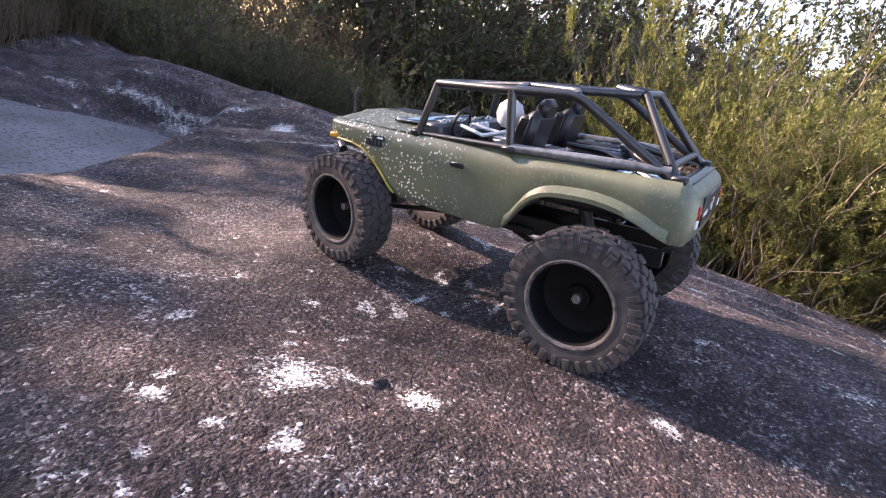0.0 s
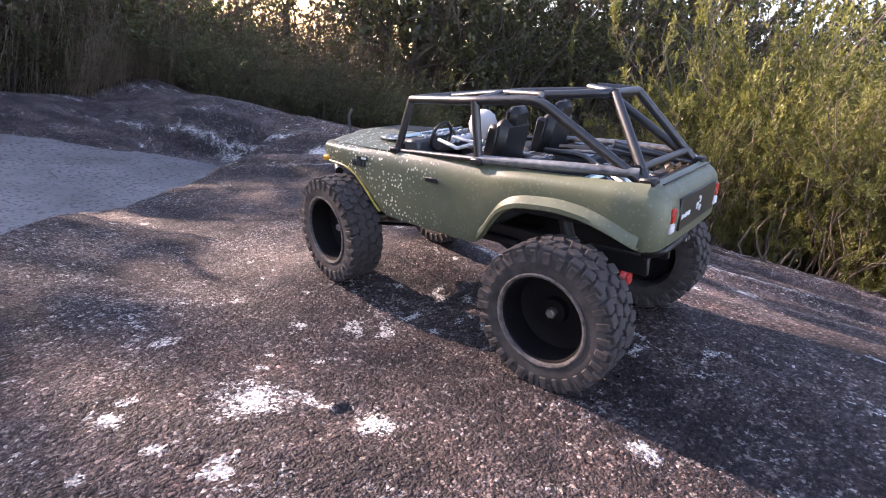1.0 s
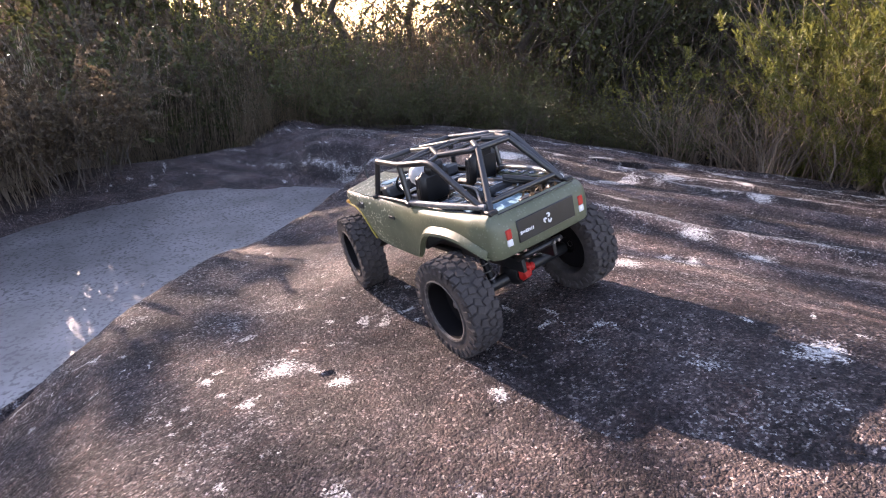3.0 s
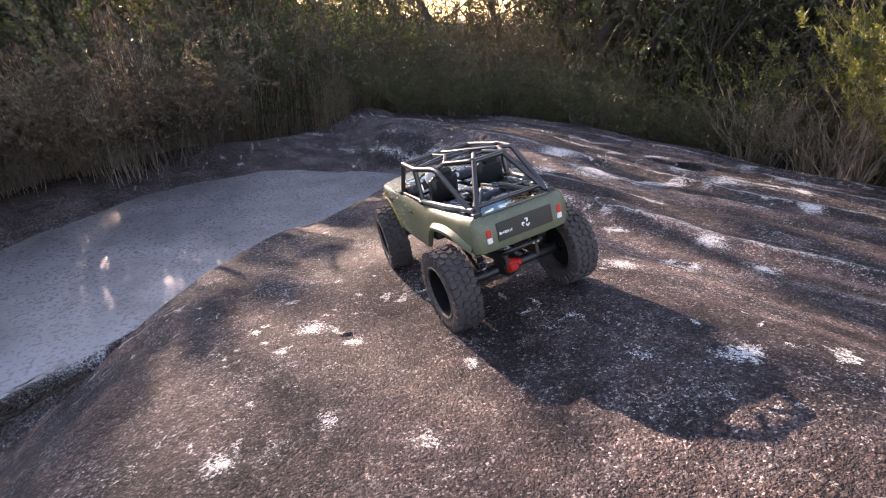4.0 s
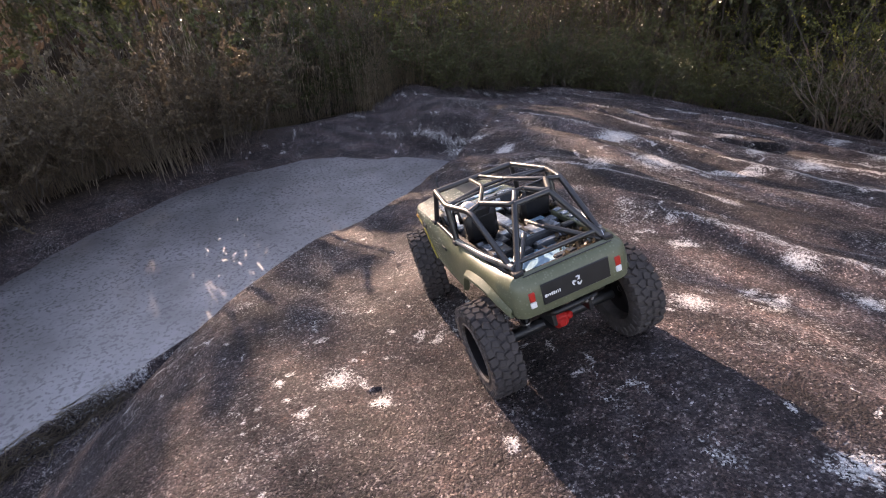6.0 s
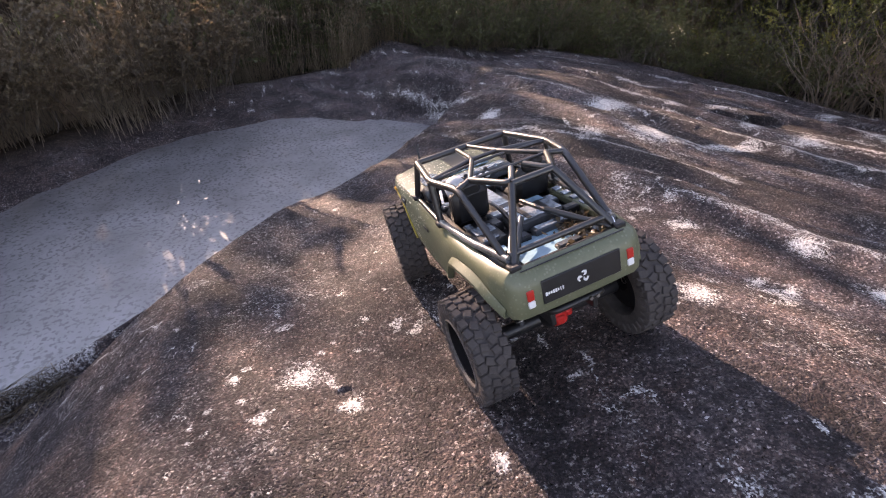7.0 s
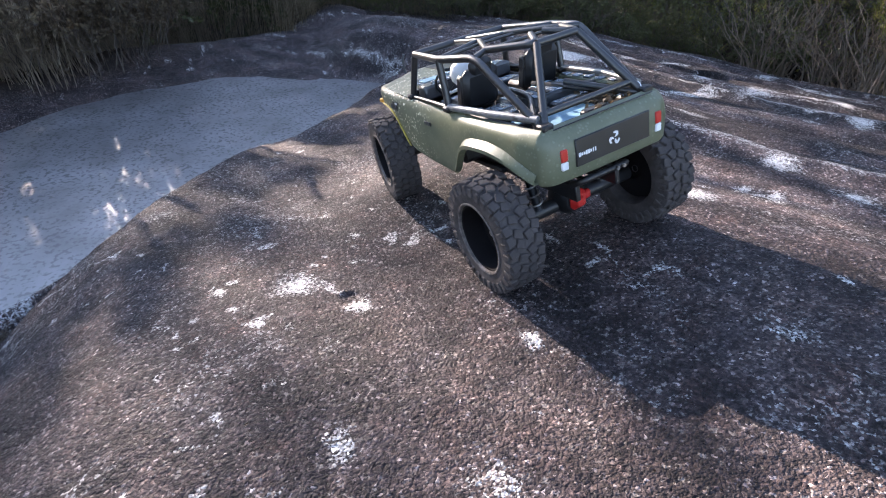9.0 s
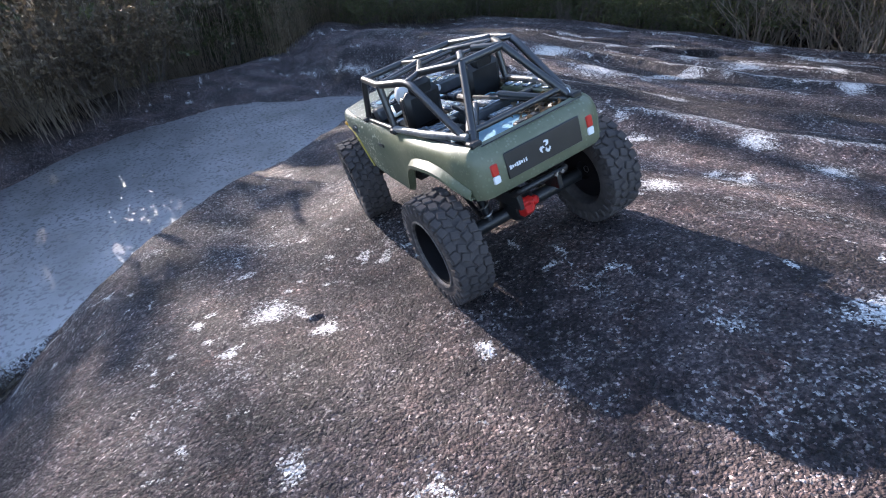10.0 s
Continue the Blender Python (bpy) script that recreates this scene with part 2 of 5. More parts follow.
OLIVE = leaf_material("olive_leaves", (0.035, 0.045, 0.018), (0.14, 0.145, 0.055), 0.42, 0.32)
STRAW = leaf_material("dry_stems", (0.09, 0.068, 0.046), (0.34, 0.265, 0.175), 0.50, 0.42)
# the same dry stems, lightened for the backlight and haze on the left bank
PALE = leaf_material("bleached_stems", (0.20, 0.155, 0.115), (0.56, 0.47, 0.36), 0.45, 0.6)
BROWN = leaf_material("brown_leaves", (0.055, 0.042, 0.028), (0.20, 0.15, 0.095), 0.45, 0.38)


# ---- mesh helpers ----
class Shape:
    """Gathers vertices and faces for one mesh."""

    def __init__(self):
        self.v, self.f = [], []

    def add(self, verts, faces):
        k = len(self.v)
        self.v += [tuple(p) for p in verts]
        self.f += [tuple(i + k for i in q) for q in faces]
        return self

    def box(self, centre, size, bevel=0.001, m=None):
        """A box with chamfered edges."""
        hx, hy, hz = (s / 2 for s in size)
        b = min(bevel, hx * 0.9, hy * 0.9, hz * 0.9)
        vs, at = [], {}
        for sx in (-1, 1):
            for sy in (-1, 1):
                for sz in (-1, 1):
                    for a, p in enumerate(((hx, hy - b, hz - b), (hx - b, hy, hz - b), (hx - b, hy - b, hz))):
                        at[sx, sy, sz, a] = len(vs)
                        vs.append(Vector((sx * p[0], sy * p[1], sz * p[2])))
        fs = []
        for a in range(3):
            i, j = (a + 1) % 3, (a + 2) % 3
            for s in (-1, 1):
                ring = []
                for u, w in ((-1, -1), (1, -1), (1, 1), (-1, 1)):
                    key = [0, 0, 0]
                    key[a], key[i], key[j] = s, u, w
                    ring.append(at[key[0], key[1], key[2], a])
                fs.append(ring if s > 0 else ring[::-1])
            for u in (-1, 1):
                for w in (-1, 1):
                    lo, hi = [0, 0, 0], [0, 0, 0]
                    lo[a], hi[a] = -1, 1
                    lo[i] = hi[i] = u
                    lo[j] = hi[j] = w
                    q = [at[(*lo, i)], at[(*hi, i)], at[(*hi, j)], at[(*lo, j)]]
                    fs.append(q if u * w < 0 else q[::-1])
        for sx in (-1, 1):
            for sy in (-1, 1):
                for sz in (-1, 1):
                    q = [at[sx, sy, sz, a] for a in range(3)]
                    fs.append(q if sx * sy * sz > 0 else q[::-1])
        m = m or Matrix()
        c = Vector(centre)
        return self.add([c + m.to_3x3() @ p for p in vs], fs)

    def tube(self, points, r, sides=10, closed=False, taper=None):
        pts = [Vector(p) for p in points]
        k = len(pts)
        vs, fs = [], []
        side = None
        for i, p in enumerate(pts):
            d = (pts[(i + 1) % k] - pts[i - 1]) if closed or 0 < i < k - 1 else (pts[min(i + 1, k - 1)] - pts[max(i - 1, 0)])
            d.normalize()
            if side is None:
                side = d.orthogonal().normalized()
            side = (side - d * side.dot(d)).normalized()
            up = d.cross(side)
            q = r if taper is None else r * taper[i]
            for s in range(sides):
                a = 2 * math.pi * s / sides
                vs.append(p + side * (q * math.cos(a)) + up * (q * math.sin(a)))
        for i in range(k if closed else k - 1):
            j = (i + 1) % k
            for s in range(sides):
                e = (s + 1) % sides
                fs.append((i * sides + s, i * sides + e, j * sides + e, j * sides + s))
        if not closed:
            fs += [tuple(range(sides))[::-1], tuple((k - 1) * sides + s for s in range(sides))]
        return self.add(vs, fs)

    def lathe(self, profile, centre, axis="x", steps=48, closed=False):
        """Turns (along, radius) pairs round an axis."""
        vs, fs = [], []
        for s in range(steps):
            a = 2 * math.pi * s / steps
            for h, r in profile:
                p = {"x": (h, r * math.cos(a), r * math.sin(a)), "y": (r * math.cos(a), h, r * math.sin(a)), "z": (r * math.cos(a), r * math.sin(a), h)}[axis]
                vs.append(Vector(centre) + Vector(p))
        k = len(profile)
        for s in range(steps):
            e = (s + 1) % steps
            for i in range(k if closed else k - 1):
                j = (i + 1) % k
                fs.append((s * k + i, s * k + j, e * k + j, e * k + i))
        return self.add(vs, fs)

    def plate(self, outline, lift):
        """A flat outline given thickness along lift."""
        k, up = len(outline), Vector(lift)
        vs = [Vector(p) for p in outline] + [Vector(p) + up for p in outline]
        fs = [tuple(range(k))[::-1], tuple(range(k, 2 * k))] + [(i, (i + 1) % k, k + (i + 1) % k, k + i) for i in range(k)]
        return self.add(vs, fs)


def mesh_of(name, shape, mat, smooth=40):
    me = bpy.data.meshes.new(name)
    me.from_pydata(shape.v, [], shape.f)
    bm = bmesh.new()
    bm.from_mesh(me)
    bmesh.ops.recalc_face_normals(bm, faces=bm.faces)
    if smooth:
        for f in bm.faces:
            f.smooth = True
        for e in bm.edges:
            e.smooth = len(e.link_faces) == 2 and e.calc_face_angle(0) < radians(smooth)
    bm.to_mesh(me)
    bm.free()
    me.materials.append(mat)
    return me


def part(name, shape, mat, parent, label="", smooth=40):
    ob = new(name, shape if isinstance(shape, bpy.types.Mesh) else mesh_of(name, shape, mat, smooth))
    ob.parent = parent
    return tagged(ob, label)


def bent(points, r=0.012, steps=5):
    """The points of a tube with its corners rounded."""
    pts = [Vector(p) for p in points]
    out = [pts[0]]
    for a, b, c in zip(pts, pts[1:], pts[2:]):
        d = min(r, (a - b).length * 0.45, (c - b).length * 0.45)
        p, q = b + (a - b).normalized() * d, b + (c - b).normalized() * d
        out += [p.lerp(b, s / steps).lerp(b.lerp(q, s / steps), s / steps) for s in range(steps + 1)]
    return out + [pts[-1]]


# ---- the ground: one sheet, a granite dome with a pool beside it ----
def lattice(x, y, seed):
    """Smooth value noise in 0..1 on arrays."""
    xi, yi = np.floor(x).astype(np.int64), np.floor(y).astype(np.int64)
    fx, fy = x - xi, y - yi
    fx, fy = fx * fx * (3 - 2 * fx), fy * fy * (3 - 2 * fy)

    def h(i, j):
        n = (i * 374761393 + j * 668265263 + seed * 974634777) & 0x7FFFFFFF
        n = ((n ^ (n >> 13)) * 1274126177) & 0x7FFFFFFF
        return ((n ^ (n >> 16)) & 0xFFFF) / 65535.0

    return (h(xi, yi) * (1 - fx) + h(xi + 1, yi) * fx) * (1 - fy) + (h(xi, yi + 1) * (1 - fx) + h(xi + 1, yi + 1) * fx) * fy


def fbm(x, y, seed, octaves=4):
    total, amp = 0.0, 0.5
    for k in range(octaves):
        total = total + amp * (lattice(x, y, seed + k) - 0.5)
        x, y, amp = x * 2.03 + 7.1, y * 2.03 + 3.7, amp * 0.5
    return total


def step(a, b, v):
    t = np.clip((v - a) / (b - a), 0, 1)
    return t * t * (3 - 2 * t)


POOL_LEVEL = -0.325


def pool_axes(x, y):
    """Past the pool's near shore, and along it, in metres."""
    return -0.556 * (x + 0.40) + 0.83 * (y - 0.83), 0.83 * (x + 0.40) + 0.556 * (y - 0.83)


def pool_shape(x, y):
    """About 1 on the pool's rim, less inside: a straight near shore and a bowed far one."""
    s, u = pool_axes(x, y)
    wob = 0.16 * fbm(x * 3.1, y * 3.1, 5, 3)
    far = np.sqrt((np.maximum(s, 0) / 0.88) ** 2 + (u / 0.95) ** 2) + wob
    return np.maximum(far, 1.0 - s / 0.45 + 0.7 * wob)


def rim(x, y):
    """How far a place lies past the edge of the rock, in metres (below 0 on it)."""
    a = np.arctan2(y - 0.6, x - 0.6)
    edge = 1.62 + 0.10 * np.clip(np.sin(a), 0, 1) + 0.42 * np.clip(-np.cos(a), 0, 1) + 0.35 * np.clip(-np.sin(a), 0, 1) + 0.07 * np.sin(5 * a + 1)
    return np.hypot(x - 0.6, y - 0.6) - edge


def grain_axes(x, y):
    """Across and along the rock's long ridges."""
    return 0.866 * x + 0.5 * y, 0.5 * x - 0.866 * y


def ridge_phase(along, c, scale, seed):
    return c * scale + 0.1 + 1.3 * fbm(along * 1.1, c * 1.2, seed, 2)


def whaleback(along, c, scale, seed):
    """Long ridges, steep on the near side and gentle beyond: height in 0..1 and the ridge's number."""
    ph = ridge_phase(along, c, scale, seed)
    which = np.floor(ph)
    f = ph - which
    return np.where(f < 0.36, step(0.0, 0.36, f), 1 - (np.clip(f - 0.36, 0, 1) / 0.64) ** 1.6), which


def crevice(x, y):
    """Across the crack that runs along the pool's near shore, and how far it stands open there (0 to 1)."""
    s, u = pool_axes(x, y)
    return s + 0.085 + 0.05 * fbm(x * 5, y * 5, 58, 3), step(-0.95, -0.80, u) * step(-0.05, -0.25, u)


def terrain(x, y):
    x, y = np.asarray(x, float), np.asarray(y, float)
    # the crest that the truck follows, falling ahead, and a broad shoulder on its right
    crest = -0.483 * np.tanh(0.44 * y)
    shoulder = -0.03 - 0.06 * y - 0.15 * np.clip(x - 0.5, 0, None) + 0.03 * np.clip(-y, 0, 1)
    z = crest + (shoulder - crest) * step(0.08, 0.55, x) + 0.165 * x * np.exp(-((x / 0.24) ** 2))
    z = z - 0.26 * step(0.45, 1.0, -x) * step(-0.6, 0.2, y)
    # a blunt nose of rock beyond the pool's tip, and a hollow behind it
    n, w = 0.55 * (x - 0.80) - 0.83 * (y - 1.15), 0.83 * (x - 0.80) + 0.55 * (y - 1.15)
    z = z + 0.038 * np.exp(-((n / 0.55) ** 2) - ((w - 0.02) / 0.24) ** 2) - 0.035 * np.exp(-((n / 0.7) ** 2) - ((w - 0.40) / 0.18) ** 2)
    z = z - 0.09 * np.exp(-(((x - 0.82) / 0.36) ** 2) - ((y - 2.25) / 0.34) ** 2)
    z = z + 0.04 * step(1.1, 2.5, x) * step(0.75, -0.15, y - 0.12 * x) - 0.08 * np.clip(x - 1.45, 0, 1.2)
    # low swells under the wheels
    z = z + 0.022 * np.exp(-((x / 0.22) ** 2) - ((y - 0.175) / 0.10) ** 2) + 0.009 * np.exp(-((x / 0.25) ** 2) - ((y + 0.14) / 0.10) ** 2)
    # swells and long ledges on the far shoulder
    away = step(0.30, 0.75, np.hypot(x * 0.9, y))
    z = z + away * 0.045 * fbm(x * 1.7, y * 1.7, 11, 2)
    # rounded whalebacks with tight hollows between them
    c, along = grain_axes(x, y)
    right = step(0.16, 0.60, x + 0.25 * y - 0.05) * step(0.20, 0.6, np.hypot(x, y))
    for scale, seed, high in ((4.6, 21, 0.030), (11.0, 25, 0.007)):
        back, which = whaleback(along, c, scale, seed)
        z = z + right * high * (back ** 0.85 - 0.4) * (0.25 + 1.0 * lattice(along * 1.5 + 3.7 * which, 7.3 * which, seed + 2))
    z = z + 0.024 * fbm(along * 3.0, c * 7, 31, 4) * step(0.14, 0.45, np.hypot(x, y)) + 0.0065 * fbm(x * 31, y * 31, 41, 3) + 0.0026 * fbm(x * 95, y * 95, 45, 2)
    # a slab that has broken away leaves a dark ledge
    e, g = 0.92 * (x - LEDGE[0]) - 0.39 * (y - LEDGE[1]), 0.39 * (x - LEDGE[0]) + 0.92 * (y - LEDGE[1]) + 0.05 * fbm(x * 12, y * 12, 55, 2)
    z = z + 0.026 * np.exp(-((e / 0.13) ** 4)) * step(-0.006, 0.006, g) * np.exp(-np.clip(g, 0, None) / 0.12) - 0.012 * np.exp(-((e / 0.12) ** 4) - ((g + 0.012) / 0.012) ** 2)
    # a low crease that runs back from beside the truck
    e, g = 0.44 * (x - 0.55) - 0.90 * (y - 0.18), 0.90 * (x - 0.55) + 0.44 * (y - 0.18) + 0.05 * fbm(x * 6, y * 6, 59, 2)
    z = z + 0.014 * np.exp(-((e / 0.20) ** 4)) * (np.exp(-((np.clip(g, None, 0) / 0.10) ** 2)) * step(0.018, 0.0, g) - 0.3)
    # the pool's basin, under a rounded flank
    q = pool_shape(x, y)
    s, u = pool_axes(x, y)
    near = step(0.25, -0.05, s) * (1 - 0.6 * step(-0.30, 0.10, u))
    z = z + (POOL_LEVEL - 0.030 + 0.02 * fbm(x * 9, y * 9, 51, 3) - z) * (1 - step(0.92, 1.18 + 0.50 * np.maximum(near, 0.4 * step(0.15, 0.75, u)), q))
    lip = POOL_LEVEL - 0.045 + 0.060 * step(0.90, 1.16, q) + 0.016 * fbm(x * 12, y * 12, 57, 3)
    z = np.where(q < 2.2, np.maximum(z, lip), z)
    # a crevice along the near shore, under a thin lip
    gap, ajar = crevice(x, y)
    z = z + ajar * (0.024 * np.exp(-(((gap - 0.034) / 0.022) ** 2)) - 0.018 * np.exp(-((gap / 0.012) ** 2)))
    # a low bank behind the pool
    z = z + 0.05 * step(0.90, 1.2, s) * step(1.2, 0.6, u)
    # off the rock, down to the soil
    out = np.clip(rim(x, y), 0, None)
    z = z - 0.16 * (1 - np.exp(-((out / 0.5) ** 2)))
    r = np.hypot(x, y)
    z = z + step(4, 60, r) * (4.0 + 2.0 * fbm(x * 0.05, y * 0.05, 61, 3))
    # two pits in the rock
    for px, py, pr, deep in PITS:
        z = z - deep * np.exp(-(((x - px) ** 2 * 1.5 + (y - py) ** 2) / pr ** 2) ** 2.6)
    return z


LEDGE = (1.30, 0.72)
PITS = [(-0.258, -0.062, 0.015, 0.0055)]
# pale crusts: place and radius
CRUSTS = [(-0.300, 0.000, 0.040), (-0.250, -0.082, 0.024), (-0.245, 0.135, 0.018), (-0.390, 0.025, 0.018), (-0.332, -0.261, 0.026), (-0.362, -0.17, 0.020), (-0.45, -0.28, 0.035), (-0.13, -0.235, 0.018), (0.475, 0.198, 0.035), (0.55, -0.05, 0.05), (0.523, -0.19, 0.05), (1.27, 0.44, 0.12), (1.45, 0.40, 0.09), (1.20, 0.62, 0.07), (1.34, 0.82, 0.12), (0.235, -0.10, 0.05), (0.30, 0.02, 0.045),
          (0.22, 0.06, 0.03), (0.36, -0.14, 0.06), (0.42, 0.10, 0.05), (0.58, 0.62, 0.09), (0.75, 0.58, 0.10), (0.42, 0.95, 0.06), (0.30, 0.42, 0.035),
          (0.12, -0.42, 0.035), (0.05, -0.36, 0.03), (0.52, 0.32, 0.05), (-0.40, -0.42, 0.03), (-0.12, -0.33, 0.018), (0.80, 0.85, 0.12), (0.62, 0.22, 0.05),
          (1.20, 0.12, 0.05), (1.00, 0.15, 0.035), (1.41, 0.27, 0.07), (0.63, -0.14, 0.030), (1.75, 0.50, 0.12), (1.83, 0.72, 0.12), (0.295, -0.07, 0.020), (0.38, -0.088, 0.018), (0.40, -0.125, 0.018), (0.41, -0.17, 0.020), (0.185, -0.122, 0.018), (-0.245, -0.35, 0.026)]


def spaced(lo, hi, core, fine, growth):
    """Grid lines, close together in the core and wider and wider apart outside it."""
    c = np.arange(core[0], core[1], fine)
    right, left, stride = [c[-1]], [c[0]], fine
    while right[-1] < hi:
        stride *= growth
        right.append(right[-1] + stride)
    stride = fine
    while left[-1] > lo:
        stride *= growth
        left.append(left[-1] - stride)
    return np.array(left[:0:-1] + list(c) + right[1:])


def build_ground():
    gx, gy = spaced(-400, 400, (-0.62, 1.70), 0.0050, 1.065), spaced(-400, 400, (-0.52, 1.25), 0.0050, 1.065)
    for px, py, pr, _ in PITS:
        near = np.arange(-1.6 * pr, 1.6 * pr, 0.0013)
        gx, gy = np.unique(np.concatenate([gx, px + near])), np.unique(np.concatenate([gy, py + near]))
    x, y = np.meshgrid(gx, gy)
    z = terrain(x, y)
    ny, nx = x.shape
    me = bpy.data.meshes.new("ground")
    i = (np.arange(ny - 1)[:, None] * nx + np.arange(nx - 1)[None, :]).ravel()
    quads = np.stack([i, i + 1, i + nx + 1, i + nx], 1)
    me.vertices.add(nx * ny)
    me.vertices.foreach_set("co", np.stack([x, y, z], -1).ravel())
    me.loops.add(quads.size)
    me.loops.foreach_set("vertex_index", quads.ravel())
    me.polygons.add(len(quads))
    me.polygons.foreach_set("loop_start", np.arange(0, quads.size, 4))
    me.polygons.foreach_set("use_smooth", np.ones(len(quads), bool))
    me.update(calc_edges=True)
    rough = 0.5 + fbm(x * 14, y * 14, 71, 4)
    q = pool_shape(x, y)
    s, u = pool_axes(x, y)
    crust_and_sun = np.zeros_like(x)
    wx, wy = x + 0.040 * fbm(x * 22, y * 22, 73, 4), y + 0.040 * fbm(x * 22, y * 22, 77, 4)
    for cx, cy, cr in CRUSTS:
        d = np.hypot(wx - cx, (wy - cy)) / cr
        crust_and_sun = np.maximum(crust_and_sun, 0.70 * np.exp(-(d ** 2) * 1.6) * step(0.20, 0.55, rough))
    crust_and_sun = np.maximum(crust_and_sun, 0.52 * step(0.76, 0.90, lattice(wx * 52, wy * 52, 79)) * step(0.52, 0.68, lattice(x * 5, y * 5, 78)))
    # ragged sheets on the right shoulder
    sheet = lattice(wx * 13 + 1.5 * fbm(x * 9, y * 9, 135, 3), wy * 13, 137)
    crust_and_sun = np.maximum(crust_and_sun, 0.54 * step(0.74, 0.88, sheet) * step(0.42, 0.62, lattice(x * 3.1, y * 3.1, 139)) * step(0.30, 0.55, x + 0.2 * y) * step(1.30, 1.05, y))
    # thin scattered growth, a salting of small specks
    crust_and_sun = np.maximum(crust_and_sun, 0.25 * step(0.35, 0.95, lattice(x * 9, y * 9, 131) + 1.3 * fbm(x * 20, y * 20, 133, 3)))
    # crusts follow the ledges on the far shoulder and edge the pool
    c, along = grain_axes(x, y)
    ragged = 0.9 * fbm(x * 18, y * 18, 81, 4)
    for scale, seed, most in ((4.6, 21, 0.51), (11.0, 25, 0.38)):
        ph = ridge_phase(along, c, scale, seed)
        f = ph - np.floor(ph)
        some = step(0.36, 0.62, lattice(along * 3.1 + 2.3 * np.floor(ph), 5.1 * np.floor(ph), 83) + 0.5 * ragged)
        crust_and_sun = np.maximum(crust_and_sun, most * some * np.exp(-(((f - 0.42 + 0.35 * ragged) / 0.085) ** 2)) * step(0.25, 0.6, x + 0.2 * y))
    crust_and_sun = np.maximum(crust_and_sun, 0.66 * np.exp(-(((q - 1.075) / 0.030) ** 2)) * step(0.25, 0.50, rough) * step(0.25, 0.0, s))
    # the crevice's lip is coloured pale as though the sun caught it
    gap, ajar = crevice(x, y)
    crust_and_sun = np.maximum(crust_and_sun, 0.60 * ajar * np.exp(-(((gap - 0.026) / 0.026) ** 2)) * step(0.30, 0.55, rough))
    soil = step(0.02, 0.30, rim(x, y) + 0.25 * fbm(x * 5, y * 5, 91, 4))
    soil = np.maximum(soil, step(0.98, 1.25, 0.25 * fbm(x * 6, y * 6, 95, 3) + s) * step(1.2, 0.6, u))
    # bands along the ridges, for stains and for painted shade on the right
    streak = 0.5 + 1.7 * fbm(along * 1.7, c * 19 + 1.6 * fbm(x * 3, y * 3, 101, 3), 103, 4) * step(-0.15, 0.45, x + 0.15 * y)
    # the lichen values also carry the painted sun on the crevice's lip
    for name, values in (("lichen", crust_and_sun), ("streak", streak), ("soil", soil), ("bed", 1 - step(0.98, 1.085, q))):
        me.attributes.new(name, "FLOAT", "POINT").data.foreach_set("value", values.ravel().astype(np.float32))
    me.materials.append(GROUND)
    return tagged(new("ground", me), "speckled purplish-brown granite dome with pale lichen, soil beyond", "ground", kind="structure")


build_ground()


def build_water():
    n = 170
    xs, ys = np.linspace(-1.9, 0.7, n), np.linspace(0.0, 2.2, n)
    vs = [(float(a), float(b), POOL_LEVEL) for b in ys for a in xs]
    keep = [(i, j) for j in range(n - 1) for i in range(n - 1) if pool_shape(xs[i], ys[j]) < 1.2]
    s = Shape().add(vs, [(j * n + i, j * n + i + 1, (j + 1) * n + i + 1, (j + 1) * n + i) for i, j in keep])
    ob = new("pool_water", mesh_of("pool_water", s, WATER, 0))
    tagged(ob, "shallow silty rainwater pool over pale mottled sediment", "water", kind="structure")


build_water()


# ---- the radio-controlled truck: heading +y, wheels on its own z = 0 ----
TRUCK = new("toy_truck")
TRUCK.matrix_world = pose(0, 0, 0, -12) @ pose(0, 0, 0, 0, -8)
tagged(TRUCK, "olive-green scale crawler truck with black roll cage, parked on granite", "toy truck")

REAR, FRONT, TRACK, RADIUS = -0.136, 0.163, 0.098, 0.0645
LIFT_R, LIFT_F = 0.003, 0.017


def lerp_table(v, table):
    """A value from rows of (v, value), eased between them."""
    if v <= table[0][0]:
        return table[0][1]
    for (a, p), (b, q) in zip(table, table[1:]):
        if v <= b:
            return p + (q - p) * (v - a) / (b - a)
    return table[-1][1]


def half_width(y):
    return lerp_table(y, [(-0.206, 0.0745), (-0.17, 0.0815), (-0.09, 0.0865), (0.03, 0.0875), (0.12, 0.0845), (0.19, 0.0775), (0.206, 0.0725)])


def sill(y):
    """The lower edge of the side, with its two wheel openings."""
    rows = [(-0.206, 0.127), (-0.192, 0.127), (-0.172, 0.1385), (-0.150, 0.1465), (-0.125, 0.1500), (-0.092, 0.1485), (-0.074, 0.1425), (-0.062, 0.1310), (-0.053, 0.1150),
            (-0.046, 0.1045), (-0.030, 0.1035), (0.080, 0.1075), (0.092, 0.1085), (0.104, 0.1180), (0.122, 0.1380), (0.140, 0.1500), (0.160, 0.1560), (0.206, 0.1585)]
    return sum(lerp_table(y + 0.0022 * k, rows) for k in range(-4, 5)) / 9


def belt(y):
    return lerp_table(y, [(-0.206, 0.1785), (-0.10, 0.1790), (0.06, 0.1800), (0.206, 0.1810)])


